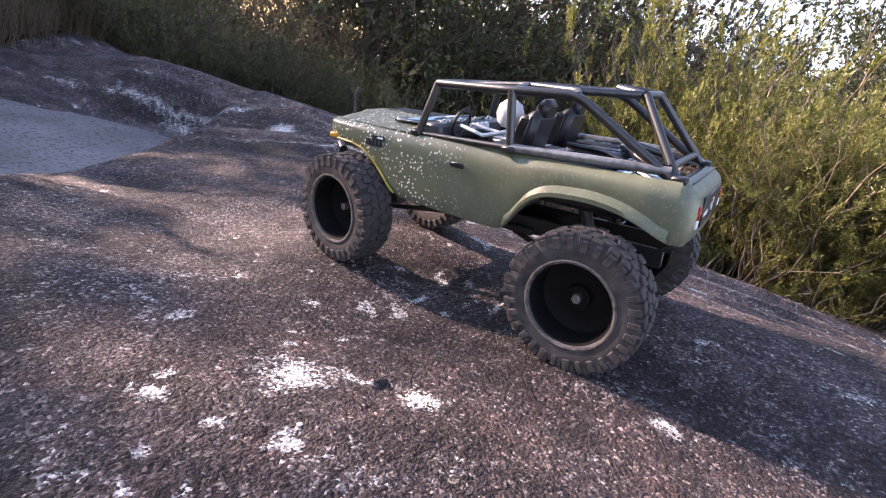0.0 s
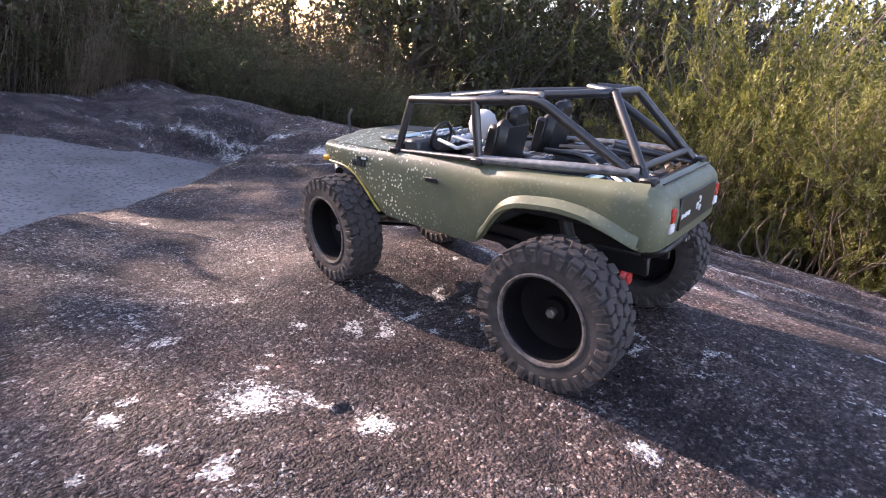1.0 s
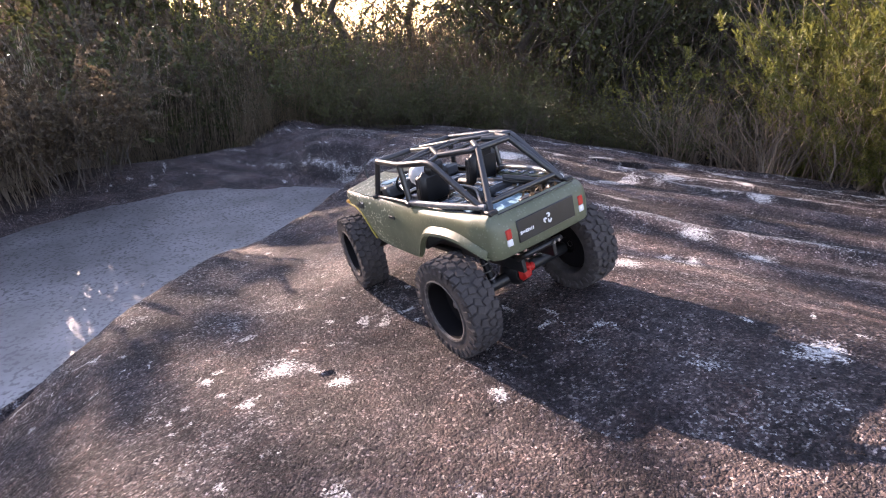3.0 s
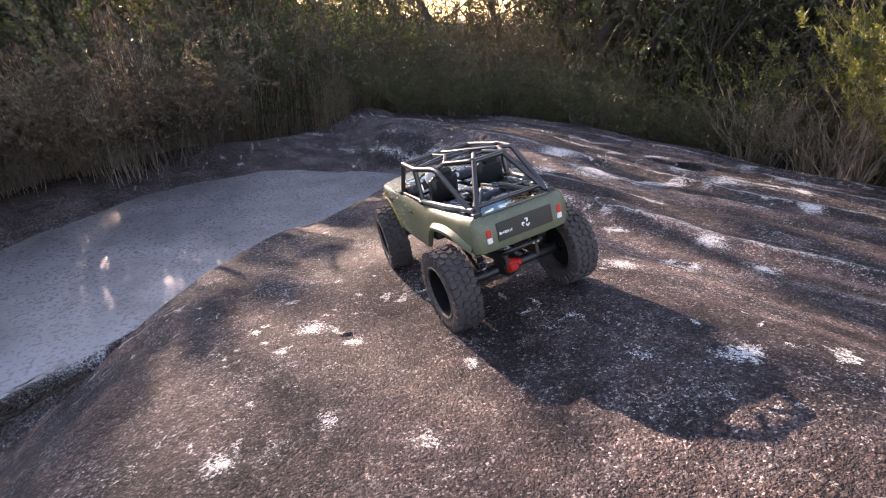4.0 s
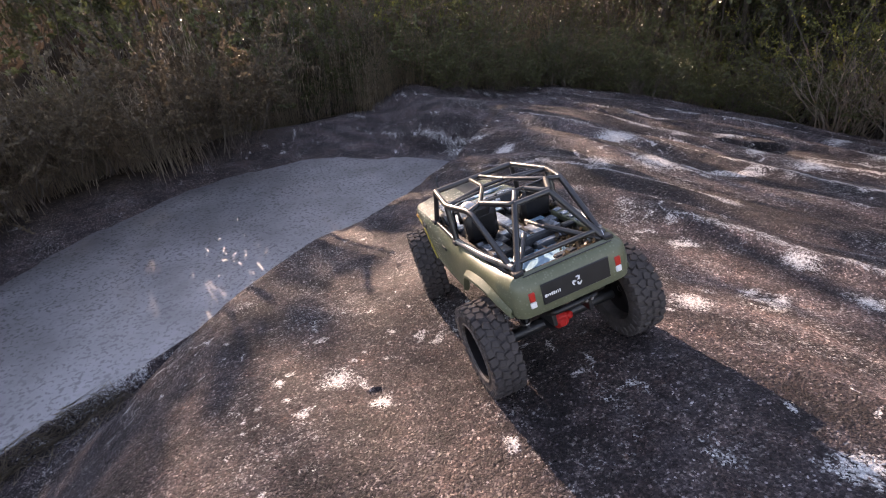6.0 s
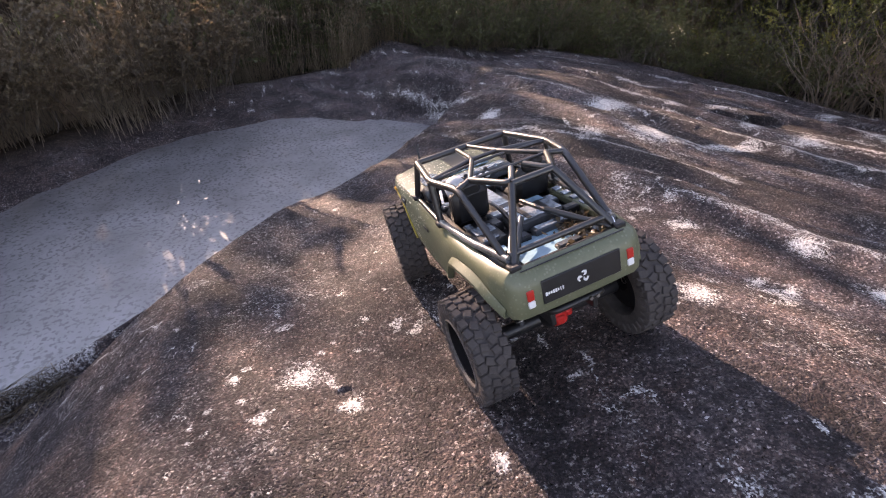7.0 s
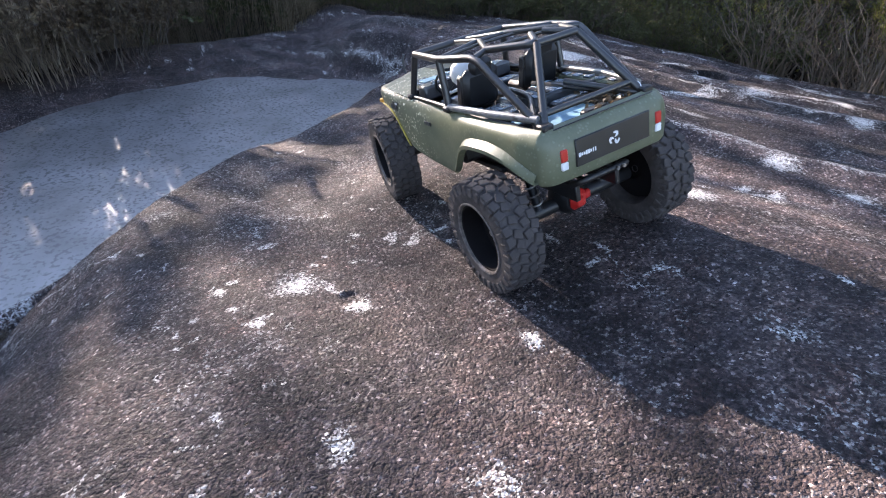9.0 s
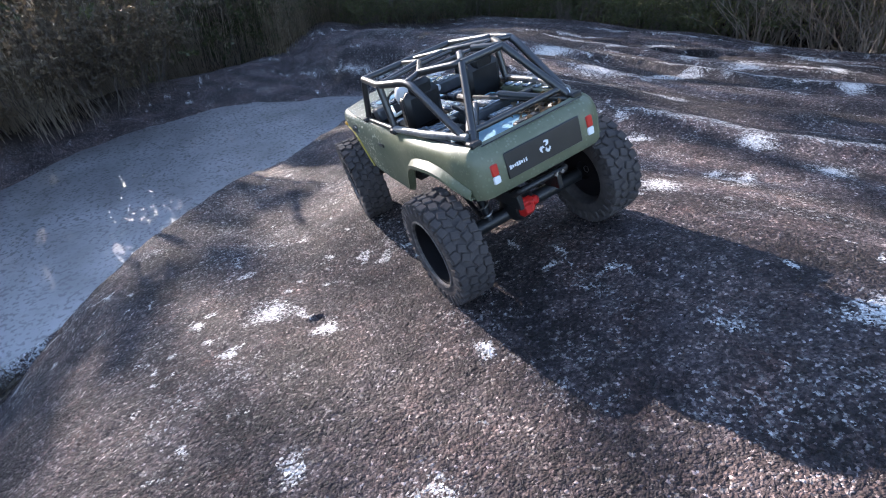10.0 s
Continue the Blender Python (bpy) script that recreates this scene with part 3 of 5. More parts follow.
def build_shell():
    """Sides and tail as one skin that runs round the rear corners."""
    ys = [0.206 - 0.004 * k for k in range(99)]
    path = [(-half_width(y), y, sill(y), belt(y), (-1.0, 0.0)) for y in ys]
    corner = 0.016
    cx, cy = -half_width(-0.19) + corner, -0.190
    for k in range(1, 9):
        a = radians(90 * k / 9)
        path.append((cx - corner * math.cos(a), cy - corner * math.sin(a), 0.127, 0.1785, (-math.cos(a), -math.sin(a))))
    path += [(x, -0.2065 - 0.002 * (1 - (x / 0.07) ** 2), 0.1275, 0.1785, (0.0, -1.0)) for x in np.linspace(cx, 0, 14)]
    path += [(-x, y, lo, hi, (-nx, ny)) for x, y, lo, hi, (nx, ny) in path[-2::-1]]
    levels = [(0.0, 0.0035), (0.06, 0.0008), (0.25, 0.0), (0.5, -0.0010), (0.68, 0.0), (0.78, 0.0012), (0.86, 0.0040), (0.93, 0.0085), (0.975, 0.0125), (1.0, 0.0165)]
    vs, fs = [], []
    for x, y, lo, hi, (nx, ny) in path:
        for u, inset in levels:
            k = inset * (0.65 if abs(nx) > 0.9 else 1.0)
            vs.append((x - nx * k, y - ny * k, lo + (hi - lo) * u))
    w = len(levels)
    for i in range(len(path) - 1):
        fs += [(i * w + j, i * w + j + 1, (i + 1) * w + j + 1, (i + 1) * w + j) for j in range(w - 1)]
    ob = part("body_shell", Shape().add(vs, fs), PAINT, TRUCK, "olive-green painted body sides and tail, specked with dried splashes", 55)
    m = ob.modifiers.new("thickness", "SOLIDIFY")
    m.thickness, m.offset = 0.0022, -1.0
    return ob


build_shell()


def build_nose():
    hood = Shape()
    rows, cols = 16, 13
    vs = []
    for i in range(rows):
        y = 0.078 + (0.2075 - 0.078) * i / (rows - 1)
        for j in range(cols):
            u = -1 + 2 * j / (cols - 1)
            w = half_width(y) - 0.0075
            z = belt(y) + 0.0065 * (1 - abs(u) ** 2.6) + (0.0022 if abs(u) < 0.45 else 0.0)
            z -= 0.010 * max(0.0, (y - 0.196) / 0.0115) ** 2
            vs.append((u * w, y, z))
    hood.add(vs, [(i * cols + j, i * cols + j + 1, (i + 1) * cols + j + 1, (i + 1) * cols + j) for i in range(rows - 1) for j in range(cols - 1)])
    h = part("hood", hood, PAINT, TRUCK, "olive hood specked with splashes", 50)
    m = h.modifiers.new("thickness", "SOLIDIFY")
    m.thickness = 0.002
    part("grille", Shape().box((0, 0.2035, 0.166), (0.143, 0.006, 0.019), 0.002), DECAL, TRUCK, "black grille")
    for k, x in enumerate((-0.052, 0.052)):
        lamp = part("headlight", Shape().lathe([(0.2055, 0.0), (0.2085, 0.006), (0.2075, 0.0085), (0.203, 0.009)], (x, 0, 0.1665), "y", 24), WHITE, TRUCK)
    for x in (-0.0745, 0.0745):
        part("turn_signal", Shape().box((x, 0.199, 0.1605), (0.008, 0.014, 0.006), 0.0015), AMBER, TRUCK, "amber turn signal at the nose")
    # printed side vents behind the front opening
    for s in (-1, 1):
        part("side_vent", Shape().box((s * 0.0848, 0.127, 0.163), (0.0012, 0.024, 0.008), 0.0004), DECAL, TRUCK, "black printed vent")
        for k in range(4):
            part("vent_slot", Shape().box((s * 0.0856, 0.119 + 0.0055 * k, 0.163), (0.0008, 0.0028, 0.0052), 0.0002), GREY, TRUCK)
        part("door_handle", Shape().box((s * 0.0884, 0.012, 0.1585), (0.0020, 0.017, 0.0050), 0.0008), DECAL, TRUCK, "dark door handle")
    # prints on the hood
    part("hood_print", Shape().box((0.0, 0.1, 0.1896), (0.095, 0.020, 0.0010), 0.0003), BLUE, TRUCK, "blue printed cowl panel")
    part("hood_print", Shape().box((0.022, 0.15, 0.1896), (0.040, 0.075, 0.0010), 0.0003), DECAL, TRUCK, "black printed hood panel")
    part("hood_vent", Shape().box((-0.040, 0.118, 0.1872), (0.022, 0.018, 0.0040), 0.0008), SILVER, TRUCK, "pale printed hood vent")


build_nose()


def arch_edge(s, lo, hi):
    n = 26
    pts = []
    for k in range(n + 1):
        y = hi + (lo - hi) * k / n
        pts.append((s * (half_width(y) + 0.0012), y, sill(y) + 0.0022))
    return pts


for s in (-1, 1):
    lip = Shape()
    a = arch_edge(s, -0.192, -0.047)
    wide = [Vector((s * (0.0035 + 0.0045 * math.sin(math.pi * k / 26)), 0, 0)) for k in range(27)]
    vs, fs = [], []
    for k, (p, w) in enumerate(zip(a, wide)):
        p = Vector(p)
        vs += [p + Vector((0, 0, 0.009)), p + w + Vector((0, 0, 0.0035)), p + w + Vector((0, 0, -0.0005)), p + Vector((-s * 0.004, 0, -0.0012))]
    for k in range(26):
        fs += [(4 * k + j, 4 * k + j + 1, 4 * k + j + 5, 4 * k + j + 4) for j in range(3)]
    f = part("fender_flare", lip.add(vs, fs), PAINT, TRUCK, "olive flared lip of the rear wheel opening", 50)
    m = f.modifiers.new("thickness", "SOLIDIFY")
    m.thickness = 0.0015

    part("trim_edge", Shape().tube([(s * (half_width(y) + 0.0004), y, sill(y) + 0.0004) for y in np.linspace(0.205, 0.095, 34)], 0.0013, 6), EDGE, TRUCK, "bare yellowish edge of the front wheel opening")
    part("nose_corner", Shape().box((s * 0.0735, 0.2005, 0.1585), (0.0075, 0.012, 0.0035), 0.0012), EDGE, TRUCK, "bare yellowish lower corner of the nose")
    badge = part("side_badge", Shape().box((s * 0.0850, 0.120, 0.1688), (0.0010, 0.018, 0.0046), 0.0003), DECAL, TRUCK, "black badge with a short white bar")
    part("mark", Shape().box((s * 0.0857, 0.117, 0.1688), (0.0006, 0.008, 0.0022), 0.0002), WHITE, badge, "short white bar of lettering")

# a thin pale wire in the bed's corner
part("wire", Shape().tube(bent([(0.056, -0.186, 0.175), (0.057, -0.188, 0.182), (0.060, -0.180, 0.186), (0.061, -0.168, 0.181), (0.058, -0.150, 0.174)], 0.006), 0.0006, 6), WHITE, TRUCK, "thin pale wire")
# pale print and dark stripes across the rear of the hood
part("hood_print", Shape().box((-0.030, 0.104, 0.1880), (0.050, 0.034, 0.0012), 0.0003), SILVER, TRUCK, "pale glossy print on the hood")
for k in range(3):
    part("hood_stripe", Shape().box((-0.006 + 0.026 * k, 0.094, 0.1912), (0.020, 0.006, 0.0010), 0.0003), WHITE if k == 1 else SILVER, TRUCK, "pale stripe on the hood")

# tail: black panel, marks, lamps
TAIL_Y = -0.2090
panel = part("tail_panel", Shape().box((0, TAIL_Y + 0.0005, 0.1525), (0.0895, 0.0022, 0.0265), 0.0008), DECAL, TRUCK, "black recessed tailgate panel")
for k in range(3):
    a = radians(90 + 120 * k)
    m = Matrix.Rotation(radians(120 * k), 4, "Y")
    o = [(0.0002, 0, 0.0012), (0.0034, 0, 0.0014), (0.0052, 0, 0.0040), (0.0046, 0, 0.0068), (0.0022, 0, 0.0078), (-0.0012, 0, 0.0076), (-0.0016, 0, 0.0058), (0.0014, 0, 0.0056), (0.0020, 0, 0.0040)]
    part("emblem", Shape().plate([(m @ Vector(p)) * 0.84 + Vector((0.0005, TAIL_Y - 0.0006, 0.1528)) for p in o], (0, -0.0006, 0)), WHITE, panel, "white three-part emblem")
for k, w in enumerate((0.0032, 0.0022, 0.0024, 0.0024, 0.0026, 0.0022, 0.0012, 0.0018)):
    x = -0.0408 + 0.0026 * k
    part("mark", Shape().box((x, TAIL_Y - 0.0008, 0.1505), (w * 0.82, 0.0006, 0.0040 if k in (0, 3, 4, 6, 7) else 0.0027), 0.0002), WHITE, panel, "short white bar of lettering")
for s in (-1, 1):
    lamp = part("tail_lamp", Shape().box((s * 0.0570, TAIL_Y + 0.0012, 0.1545), (0.0078, 0.0030, 0.0115), 0.0010), REDLENS, TRUCK, "red tail lamp")
    part("reverse_lens", Shape().box((s * 0.0570, TAIL_Y + 0.0012, 0.1445), (0.0078, 0.0030, 0.0078), 0.0010), WHITE, lamp, "white lower lens")
part("seam", Shape().box((0, -0.1985, 0.1776), (0.118, 0.0016, 0.0012), 0.0004), DECAL, TRUCK, "tailgate seam")


# roll cage
def both(points):
    return [[(s * x, y, z) for x, y, z in points] for s in (-1, 1)]


FT, BT, RK = (0.0655, 0.058, 0.2325), (0.0785, -0.0345, 0.2345), (0.0665, -0.0925, 0.2360)
AH, BH, RT, RC = (0.0165, -0.020, 0.2385), (0.0480, -0.086, 0.2390), (0.0240, -0.139, 0.2405), (0.0075, -0.108, 0.2440)
CB = (0.0600, -0.1880, 0.1740)
TUBE_R = 0.0041
cage = part("roll_cage", Shape().tube(bent([(-0.0655, 0.058, 0.2325), (0, 0.0565, 0.2330), (0.0655, 0.058, 0.2325)]), TUBE_R), TUBE, TRUCK, "satin black tubular roll cage")
for pts, r in (([(0.0740, 0.0740, 0.1790), FT], TUBE_R), ([FT, BT, RK, CB], TUBE_R), ([(0.0795, -0.0400, 0.1800), BT], TUBE_R), ([RT, CB], TUBE_R * 0.95),
               ([BT, AH], TUBE_R * 0.8), ([(0.008, 0.0565, 0.2325), AH, BH, RK], TUBE_R * 0.75), ([BH, RT, RC], TUBE_R * 0.9),
               ([(0.0560, -0.1830, 0.1760), (0.0150, -0.1250, 0.1930)], TUBE_R * 0.85), ([(0.0740, 0.0740, 0.1800), (0.0800, -0.0385, 0.1830)], TUBE_R * 0.7)):
    for line in both(pts):
        part("tube", Shape().tube(bent(line), r), TUBE, cage)
for pts, r in (([(-0.0240, -0.139, 0.2405), (0.0240, -0.139, 0.2405)], TUBE_R * 0.9), ([(-0.048, -0.086, 0.239), (0.048, -0.086, 0.239)], TUBE_R * 0.45),
               ([(-0.0165, -0.020, 0.2385), (0.0165, -0.020, 0.2385)], TUBE_R * 0.6), ([(-0.058, -0.178, 0.1870), (0.058, -0.178, 0.1870)], TUBE_R * 0.8),
               ([(-0.0785, -0.0345, 0.2345), (-0.02, -0.034, 0.2375), (0.02, -0.034, 0.2375), (0.0785, -0.0345, 0.2345)], TUBE_R * 0.45)):
    part("cross_tube", Shape().tube(bent(pts), r), TUBE, cage)
# rails along the bed, paler than the cage to show sun glancing off them
for line in both([(0.0800, -0.0385, 0.1835), (0.0735, -0.120, 0.1850), (0.0600, -0.1800, 0.1840)]):
    part("belt_rail", Shape().tube(bent(line), TUBE_R), RAIL, cage, "rail along the bed, coloured pale for the sun on its top")
for s in (-1, 1):
    for p in ((0.0740, 0.0740, 0.1800), (0.0795, -0.0400, 0.1805), (0.0600, -0.1880, 0.1775)):
        part("foot", Shape().box((s * p[0], p[1], p[2] + 0.0012), (0.0125, 0.0125, 0.0065), 0.0015), BLACK, cage)

# cabin floor and what is fixed in it
part("interior_tray", Shape().box((0, -0.055, 0.1660), (0.134, 0.266, 0.004), 0.001).box((0, 0.079, 0.1760), (0.140, 0.006, 0.020), 0.001)
     .box((0, -0.186, 0.1705), (0.120, 0.005, 0.011), 0.001).box((-0.0655, -0.053, 0.1705), (0.008, 0.262, 0.011), 0.002).box((0.0655, -0.053, 0.1705), (0.008, 0.262, 0.011), 0.002),
     BLACK, TRUCK, "black moulded interior tray")
dash = part("dashboard", Shape().box((0, 0.062, 0.1830), (0.132, 0.024, 0.018), 0.003), GREY, TRUCK, "dark dashboard with pale printed top")
part("dash_print", Shape().box((0.006, 0.064, 0.1925), (0.105, 0.014, 0.001), 0.0003), SILVER, dash)
for k in range(5):
    part("gauge", Shape().lathe([(0.0470, 0.0), (0.0476, 0.0036), (0.0490, 0.0045), (0.0510, 0.0045)], (-0.013 + 0.0098 * k, 0, 0.1865), "y", 14), WHITE, dash, "small white round gauge")
wheel = part("steering_wheel", Shape().tube([(-0.037 + 0.0150 * math.cos(a), 0.044 - 0.0045 * math.sin(a), 0.1930 + 0.0145 * math.sin(a)) for a in np.linspace(0, 2 * math.pi, 24, endpoint=False)], 0.0017, 8, True), BLACK, TRUCK, "black steering wheel")
part("spoke", Shape().tube([(-0.051, 0.044, 0.193), (-0.023, 0.044, 0.193)], 0.0013, 6), BLACK, wheel)


def seat(x):
    s = part("seat", Shape().box((x, -0.022, 0.1750), (0.042, 0.044, 0.012), 0.004), BLACK, TRUCK, "black bucket seat")
    tilt = Matrix.Rotation(radians(14), 4, "X")
    part("backrest", Shape().box((x, -0.046, 0.1955), (0.046, 0.015, 0.046), 0.006, tilt), BLACK, s)
    part("headrest", Shape().box((x, -0.0535, 0.2185), (0.028, 0.013, 0.020), 0.005, tilt), BLACK, s)
    for k in (-1, 1):
        part("bolster", Shape().box((x + k * 0.0205, -0.040, 0.1930), (0.007, 0.014, 0.040), 0.003, tilt), BLACK, s)


seat(-0.040), seat(0.044)
part("centre_console", Shape().box((0.002, -0.010, 0.1730), (0.022, 0.090, 0.011), 0.002), GREY, TRUCK, "grey centre console")
part("console_print", Shape().box((0.002, -0.010, 0.1790), (0.015, 0.070, 0.0008), 0.0002), SILVER, TRUCK)
# bed: boxes, straps, worn bright prints
crate = part("gear_box", Shape().box((0.012, -0.100, 0.1755), (0.062, 0.036, 0.016), 0.0025), GREY, TRUCK, "grey gear box with pale lid")
part("lid", Shape().box((0.012, -0.100, 0.1842), (0.058, 0.032, 0.0018), 0.0006), SILVER, crate, "pale worn lid")
part("strap", Shape().box((0.000, -0.100, 0.1855), (0.006, 0.034, 0.0014), 0.0004), BLACK, crate)
part("strap", Shape().box((0.026, -0.100, 0.1855), (0.006, 0.034, 0.0014), 0.0004), BLACK, crate)
part("side_box", Shape().box((-0.048, -0.100, 0.1735), (0.032, 0.050, 0.012), 0.002), BLACK, TRUCK)
part("side_box_print", Shape().box((-0.048, -0.092, 0.1800), (0.024, 0.020, 0.0010), 0.0003), SILVER, TRUCK)
part("side_box_print", Shape().box((-0.050, -0.117, 0.1800), (0.018, 0.008, 0.0010), 0.0003), SILVER, TRUCK)
part("side_ledge", Shape().box((0.066, -0.110, 0.1765), (0.012, 0.110, 0.010), 0.002), PAINT, TRUCK, "olive inner bed ledge, dusty")
part("bed_print", Shape().box((0.048, -0.145, 0.1690), (0.028, 0.052, 0.0012), 0.0003), SILVER, TRUCK, "pale dusty printed bed liner")
part("bed_print", Shape().box((-0.008, -0.152, 0.1690), (0.070, 0.046, 0.0012), 0.0003), BLUE, TRUCK, "pale blue worn bed liner")
part("toolbox", Shape().box((0.050, -0.118, 0.1765), (0.018, 0.012, 0.013), 0.002), BLACK, TRUCK)
part("footwell_box", Shape().box((-0.006, -0.060, 0.1725), (0.040, 0.020, 0.009), 0.002), GREY, TRUCK)
part("footwell_print", Shape().box((-0.006, -0.060, 0.1775), (0.032, 0.013, 0.0010), 0.0003), SILVER, TRUCK)

# small printed blocks, straps and trims that crowd the tray, each with a bright worn top
for x, y, z, w, d, h, mat in ((0.030, -0.066, 0.174, 0.030, 0.016, 0.012, BLUE), (0.052, -0.070, 0.172, 0.014, 0.020, 0.008, SILVER), (0.018, -0.128, 0.172, 0.046, 0.012, 0.008, SILVER),
                              (-0.020, -0.128, 0.171, 0.020, 0.014, 0.007, GREY), (-0.030, -0.080, 0.173, 0.018, 0.020, 0.010, GREY), (-0.052, -0.140, 0.171, 0.020, 0.016, 0.007, BLUE),
                              (0.006, 0.030, 0.174, 0.034, 0.016, 0.012, BLUE), (0.044, 0.028, 0.172, 0.030, 0.022, 0.008, SILVER), (-0.044, 0.026, 0.171, 0.026, 0.014, 0.006, SILVER),
                              (-0.056, -0.072, 0.172, 0.010, 0.026, 0.010, SILVER), (0.052, -0.172, 0.171, 0.022, 0.014, 0.007, SILVER), (0.012, -0.172, 0.170, 0.030, 0.010, 0.006, GREY)):
    block = part("tray_block", Shape().box((x, y, z), (w, d, h), 0.0012), GREY if mat is SILVER else BLACK, TRUCK, "small moulded block in the tray")
    part("print", Shape().box((x, y, z + h / 2 + 0.0004), (w * 0.84, d * 0.80, 0.0010), 0.0003), mat, block, "worn glossy print")
for k in range(6):
    part("ledge_rib", Shape().box((0.0665, -0.160 + 0.019 * k, 0.1824), (0.0095, 0.010, 0.0022), 0.0006), SILVER, TRUCK, "pale scuffed rib")

# knobs along the top of the dashboard
for k in range(7):
    part("knob", Shape().lathe([(0.1915, 0.0030), (0.1950, 0.0028), (0.1958, 0.0020), (0.1958, 0.0)], (-0.050 + 0.0155 * k, 0.056, 0.0), "z", 12), GREY if k % 2 else SILVER, dash)
# thin braces in the bed
for s in (-1, 1):
    part("bed_brace", Shape().tube(bent([(s * 0.058, -0.172, 0.172), (s * 0.020, -0.112, 0.186), (s * 0.014, -0.070, 0.186)], 0.010), 0.0028, 8), TUBE, TRUCK, "thin black brace across the bed")

# driver doll: one plain mesh
doll = Shape().box((-0.040, -0.030, 0.1860), (0.022, 0.014, 0.022), 0.006)
doll.lathe([(0.196, 0.0), (0.1975, 0.008), (0.203, 0.0125), (0.211, 0.0140), (0.219, 0.0115), (0.2235, 0.006), (0.2245, 0.0)], (-0.045, -0.018, 0.0), "z", 20)
doll.tube([(-0.056, -0.028, 0.196), (-0.060, 0.002, 0.187), (-0.050, 0.036, 0.192)], 0.0020, 8).tube([(-0.026, -0.028, 0.196), (-0.022, 0.004, 0.187), (-0.027, 0.036, 0.192)], 0.0020, 8)
part("driver_doll", doll, WHITE, TRUCK, "plain pale driver doll with round white helmet", 60)


# wheels: the outer face is towards -x
def narrow(x):
    return 0.83 * (x + 0.025) - 0.025


def build_tyre():
    prof = [(-0.0180, 0.0375), (-0.0230, 0.0395), (-0.0250, 0.0480), (-0.0245, 0.0545), (-0.0215, 0.0596), (-0.0120, 0.0612), (0.0, 0.0615), (0.0120, 0.0612), (0.0215, 0.0596),
            (0.0245, 0.0545), (0.0250, 0.0480), (0.0230, 0.0395), (0.0180, 0.0375), (0.0150, 0.0370), (-0.0150, 0.0370)]
    tyre = Shape().lathe([(narrow(x), r) for x, r in prof], (0, 0, 0), "x", 64, True)
    return mesh_of("tyre", tyre, RUBBER, 35)


def tread():
    """Poses of the lugs round one tyre: four rows across the tread and one on each shoulder."""
    n = 30
    rows = ((-0.0185, 14, 0.0), (-0.0065, -22, 0.5), (0.0065, 22, 0.0), (0.0185, -14, 0.5))
    for k in range(n):
        for row, (x, twist, off) in enumerate(rows):
            turn = Matrix.Rotation(2 * math.pi * (k + off + 0.13 * math.sin(k * 2.3 + row)) / n, 4, "X")
            r = 0.0607 if abs(x) < 0.01 else 0.0598
            yield 0 if abs(x) < 0.01 else 1, turn @ Matrix.Translation((narrow(x), 0, r)) @ Matrix.Rotation(radians(twist + 6 * math.sin(1.7 * k)), 4, "Z")
        for s in (-1, 1):
            yield 2, Matrix.Rotation(2 * math.pi * (k + 0.25) / n, 4, "X") @ Matrix.Translation((narrow(s * 0.0243), 0, 0.0555)) @ Matrix.Diagonal((1, 1.0 if k % 2 else 0.75, 1, 1))


def build_wheels():
    tyre = build_tyre()
    lugs = [mesh_of("lug", Shape().box((0, 0, 0), size, 0.0008), RUBBER, 30) for size in ((0.0094, 0.0088, 0.0070), (0.0092, 0.0094, 0.0074), (0.0030, 0.0066, 0.0105))]
    bead = mesh_of("bead_ring", Shape().lathe([(-0.0246, 0.0382), (-0.0253, 0.0400), (-0.0246, 0.0414), (-0.0228, 0.0406), (-0.0215, 0.0378)], (0, 0, 0), "x", 56, True), SIDEWALL)
    rim_me = mesh_of("rim", Shape().lathe([(-0.0220, 0.0376), (-0.0212, 0.0362), (0.0020, 0.0345), (0.0060, 0.0250), (0.0040, 0.0120), (-0.0010, 0.0105), (-0.0015, 0.0)], (0, 0, 0), "x", 48), PITCH)
    nut = mesh_of("wheel_nut", Shape().lathe([(0.0, 0.0045), (-0.0070, 0.0045), (-0.0078, 0.0036), (-0.0078, 0.0)], (0, 0, 0), "x", 6), STEEL)
    for s in (-1, 1):
        for y, steer in ((REAR, 0), (FRONT, -7)):
            w = new("wheel")
            w.parent = TRUCK
            w.matrix_local = pose(s * (TRACK - 0.010 * (y > 0)), y, RADIUS + (LIFT_F if y > 0 else LIFT_R), 11 * s + 40 * (y > 0), 0, steer) @ (Matrix.Rotation(math.pi, 4, "Z") if s > 0 else Matrix())
            t = part("tyre", tyre, RUBBER, w, "dusty black knobbly tyre")
            for kind, m in tread():
                part("lug", lugs[kind], RUBBER, w).matrix_local = m
            part("bead_ring", bead, SIDEWALL, w, "scuffed pale bead ring")
            part("rim", rim_me, PITCH, w, "deep black rim")
            part("wheel_nut", nut, PITCH, w)


build_wheels()

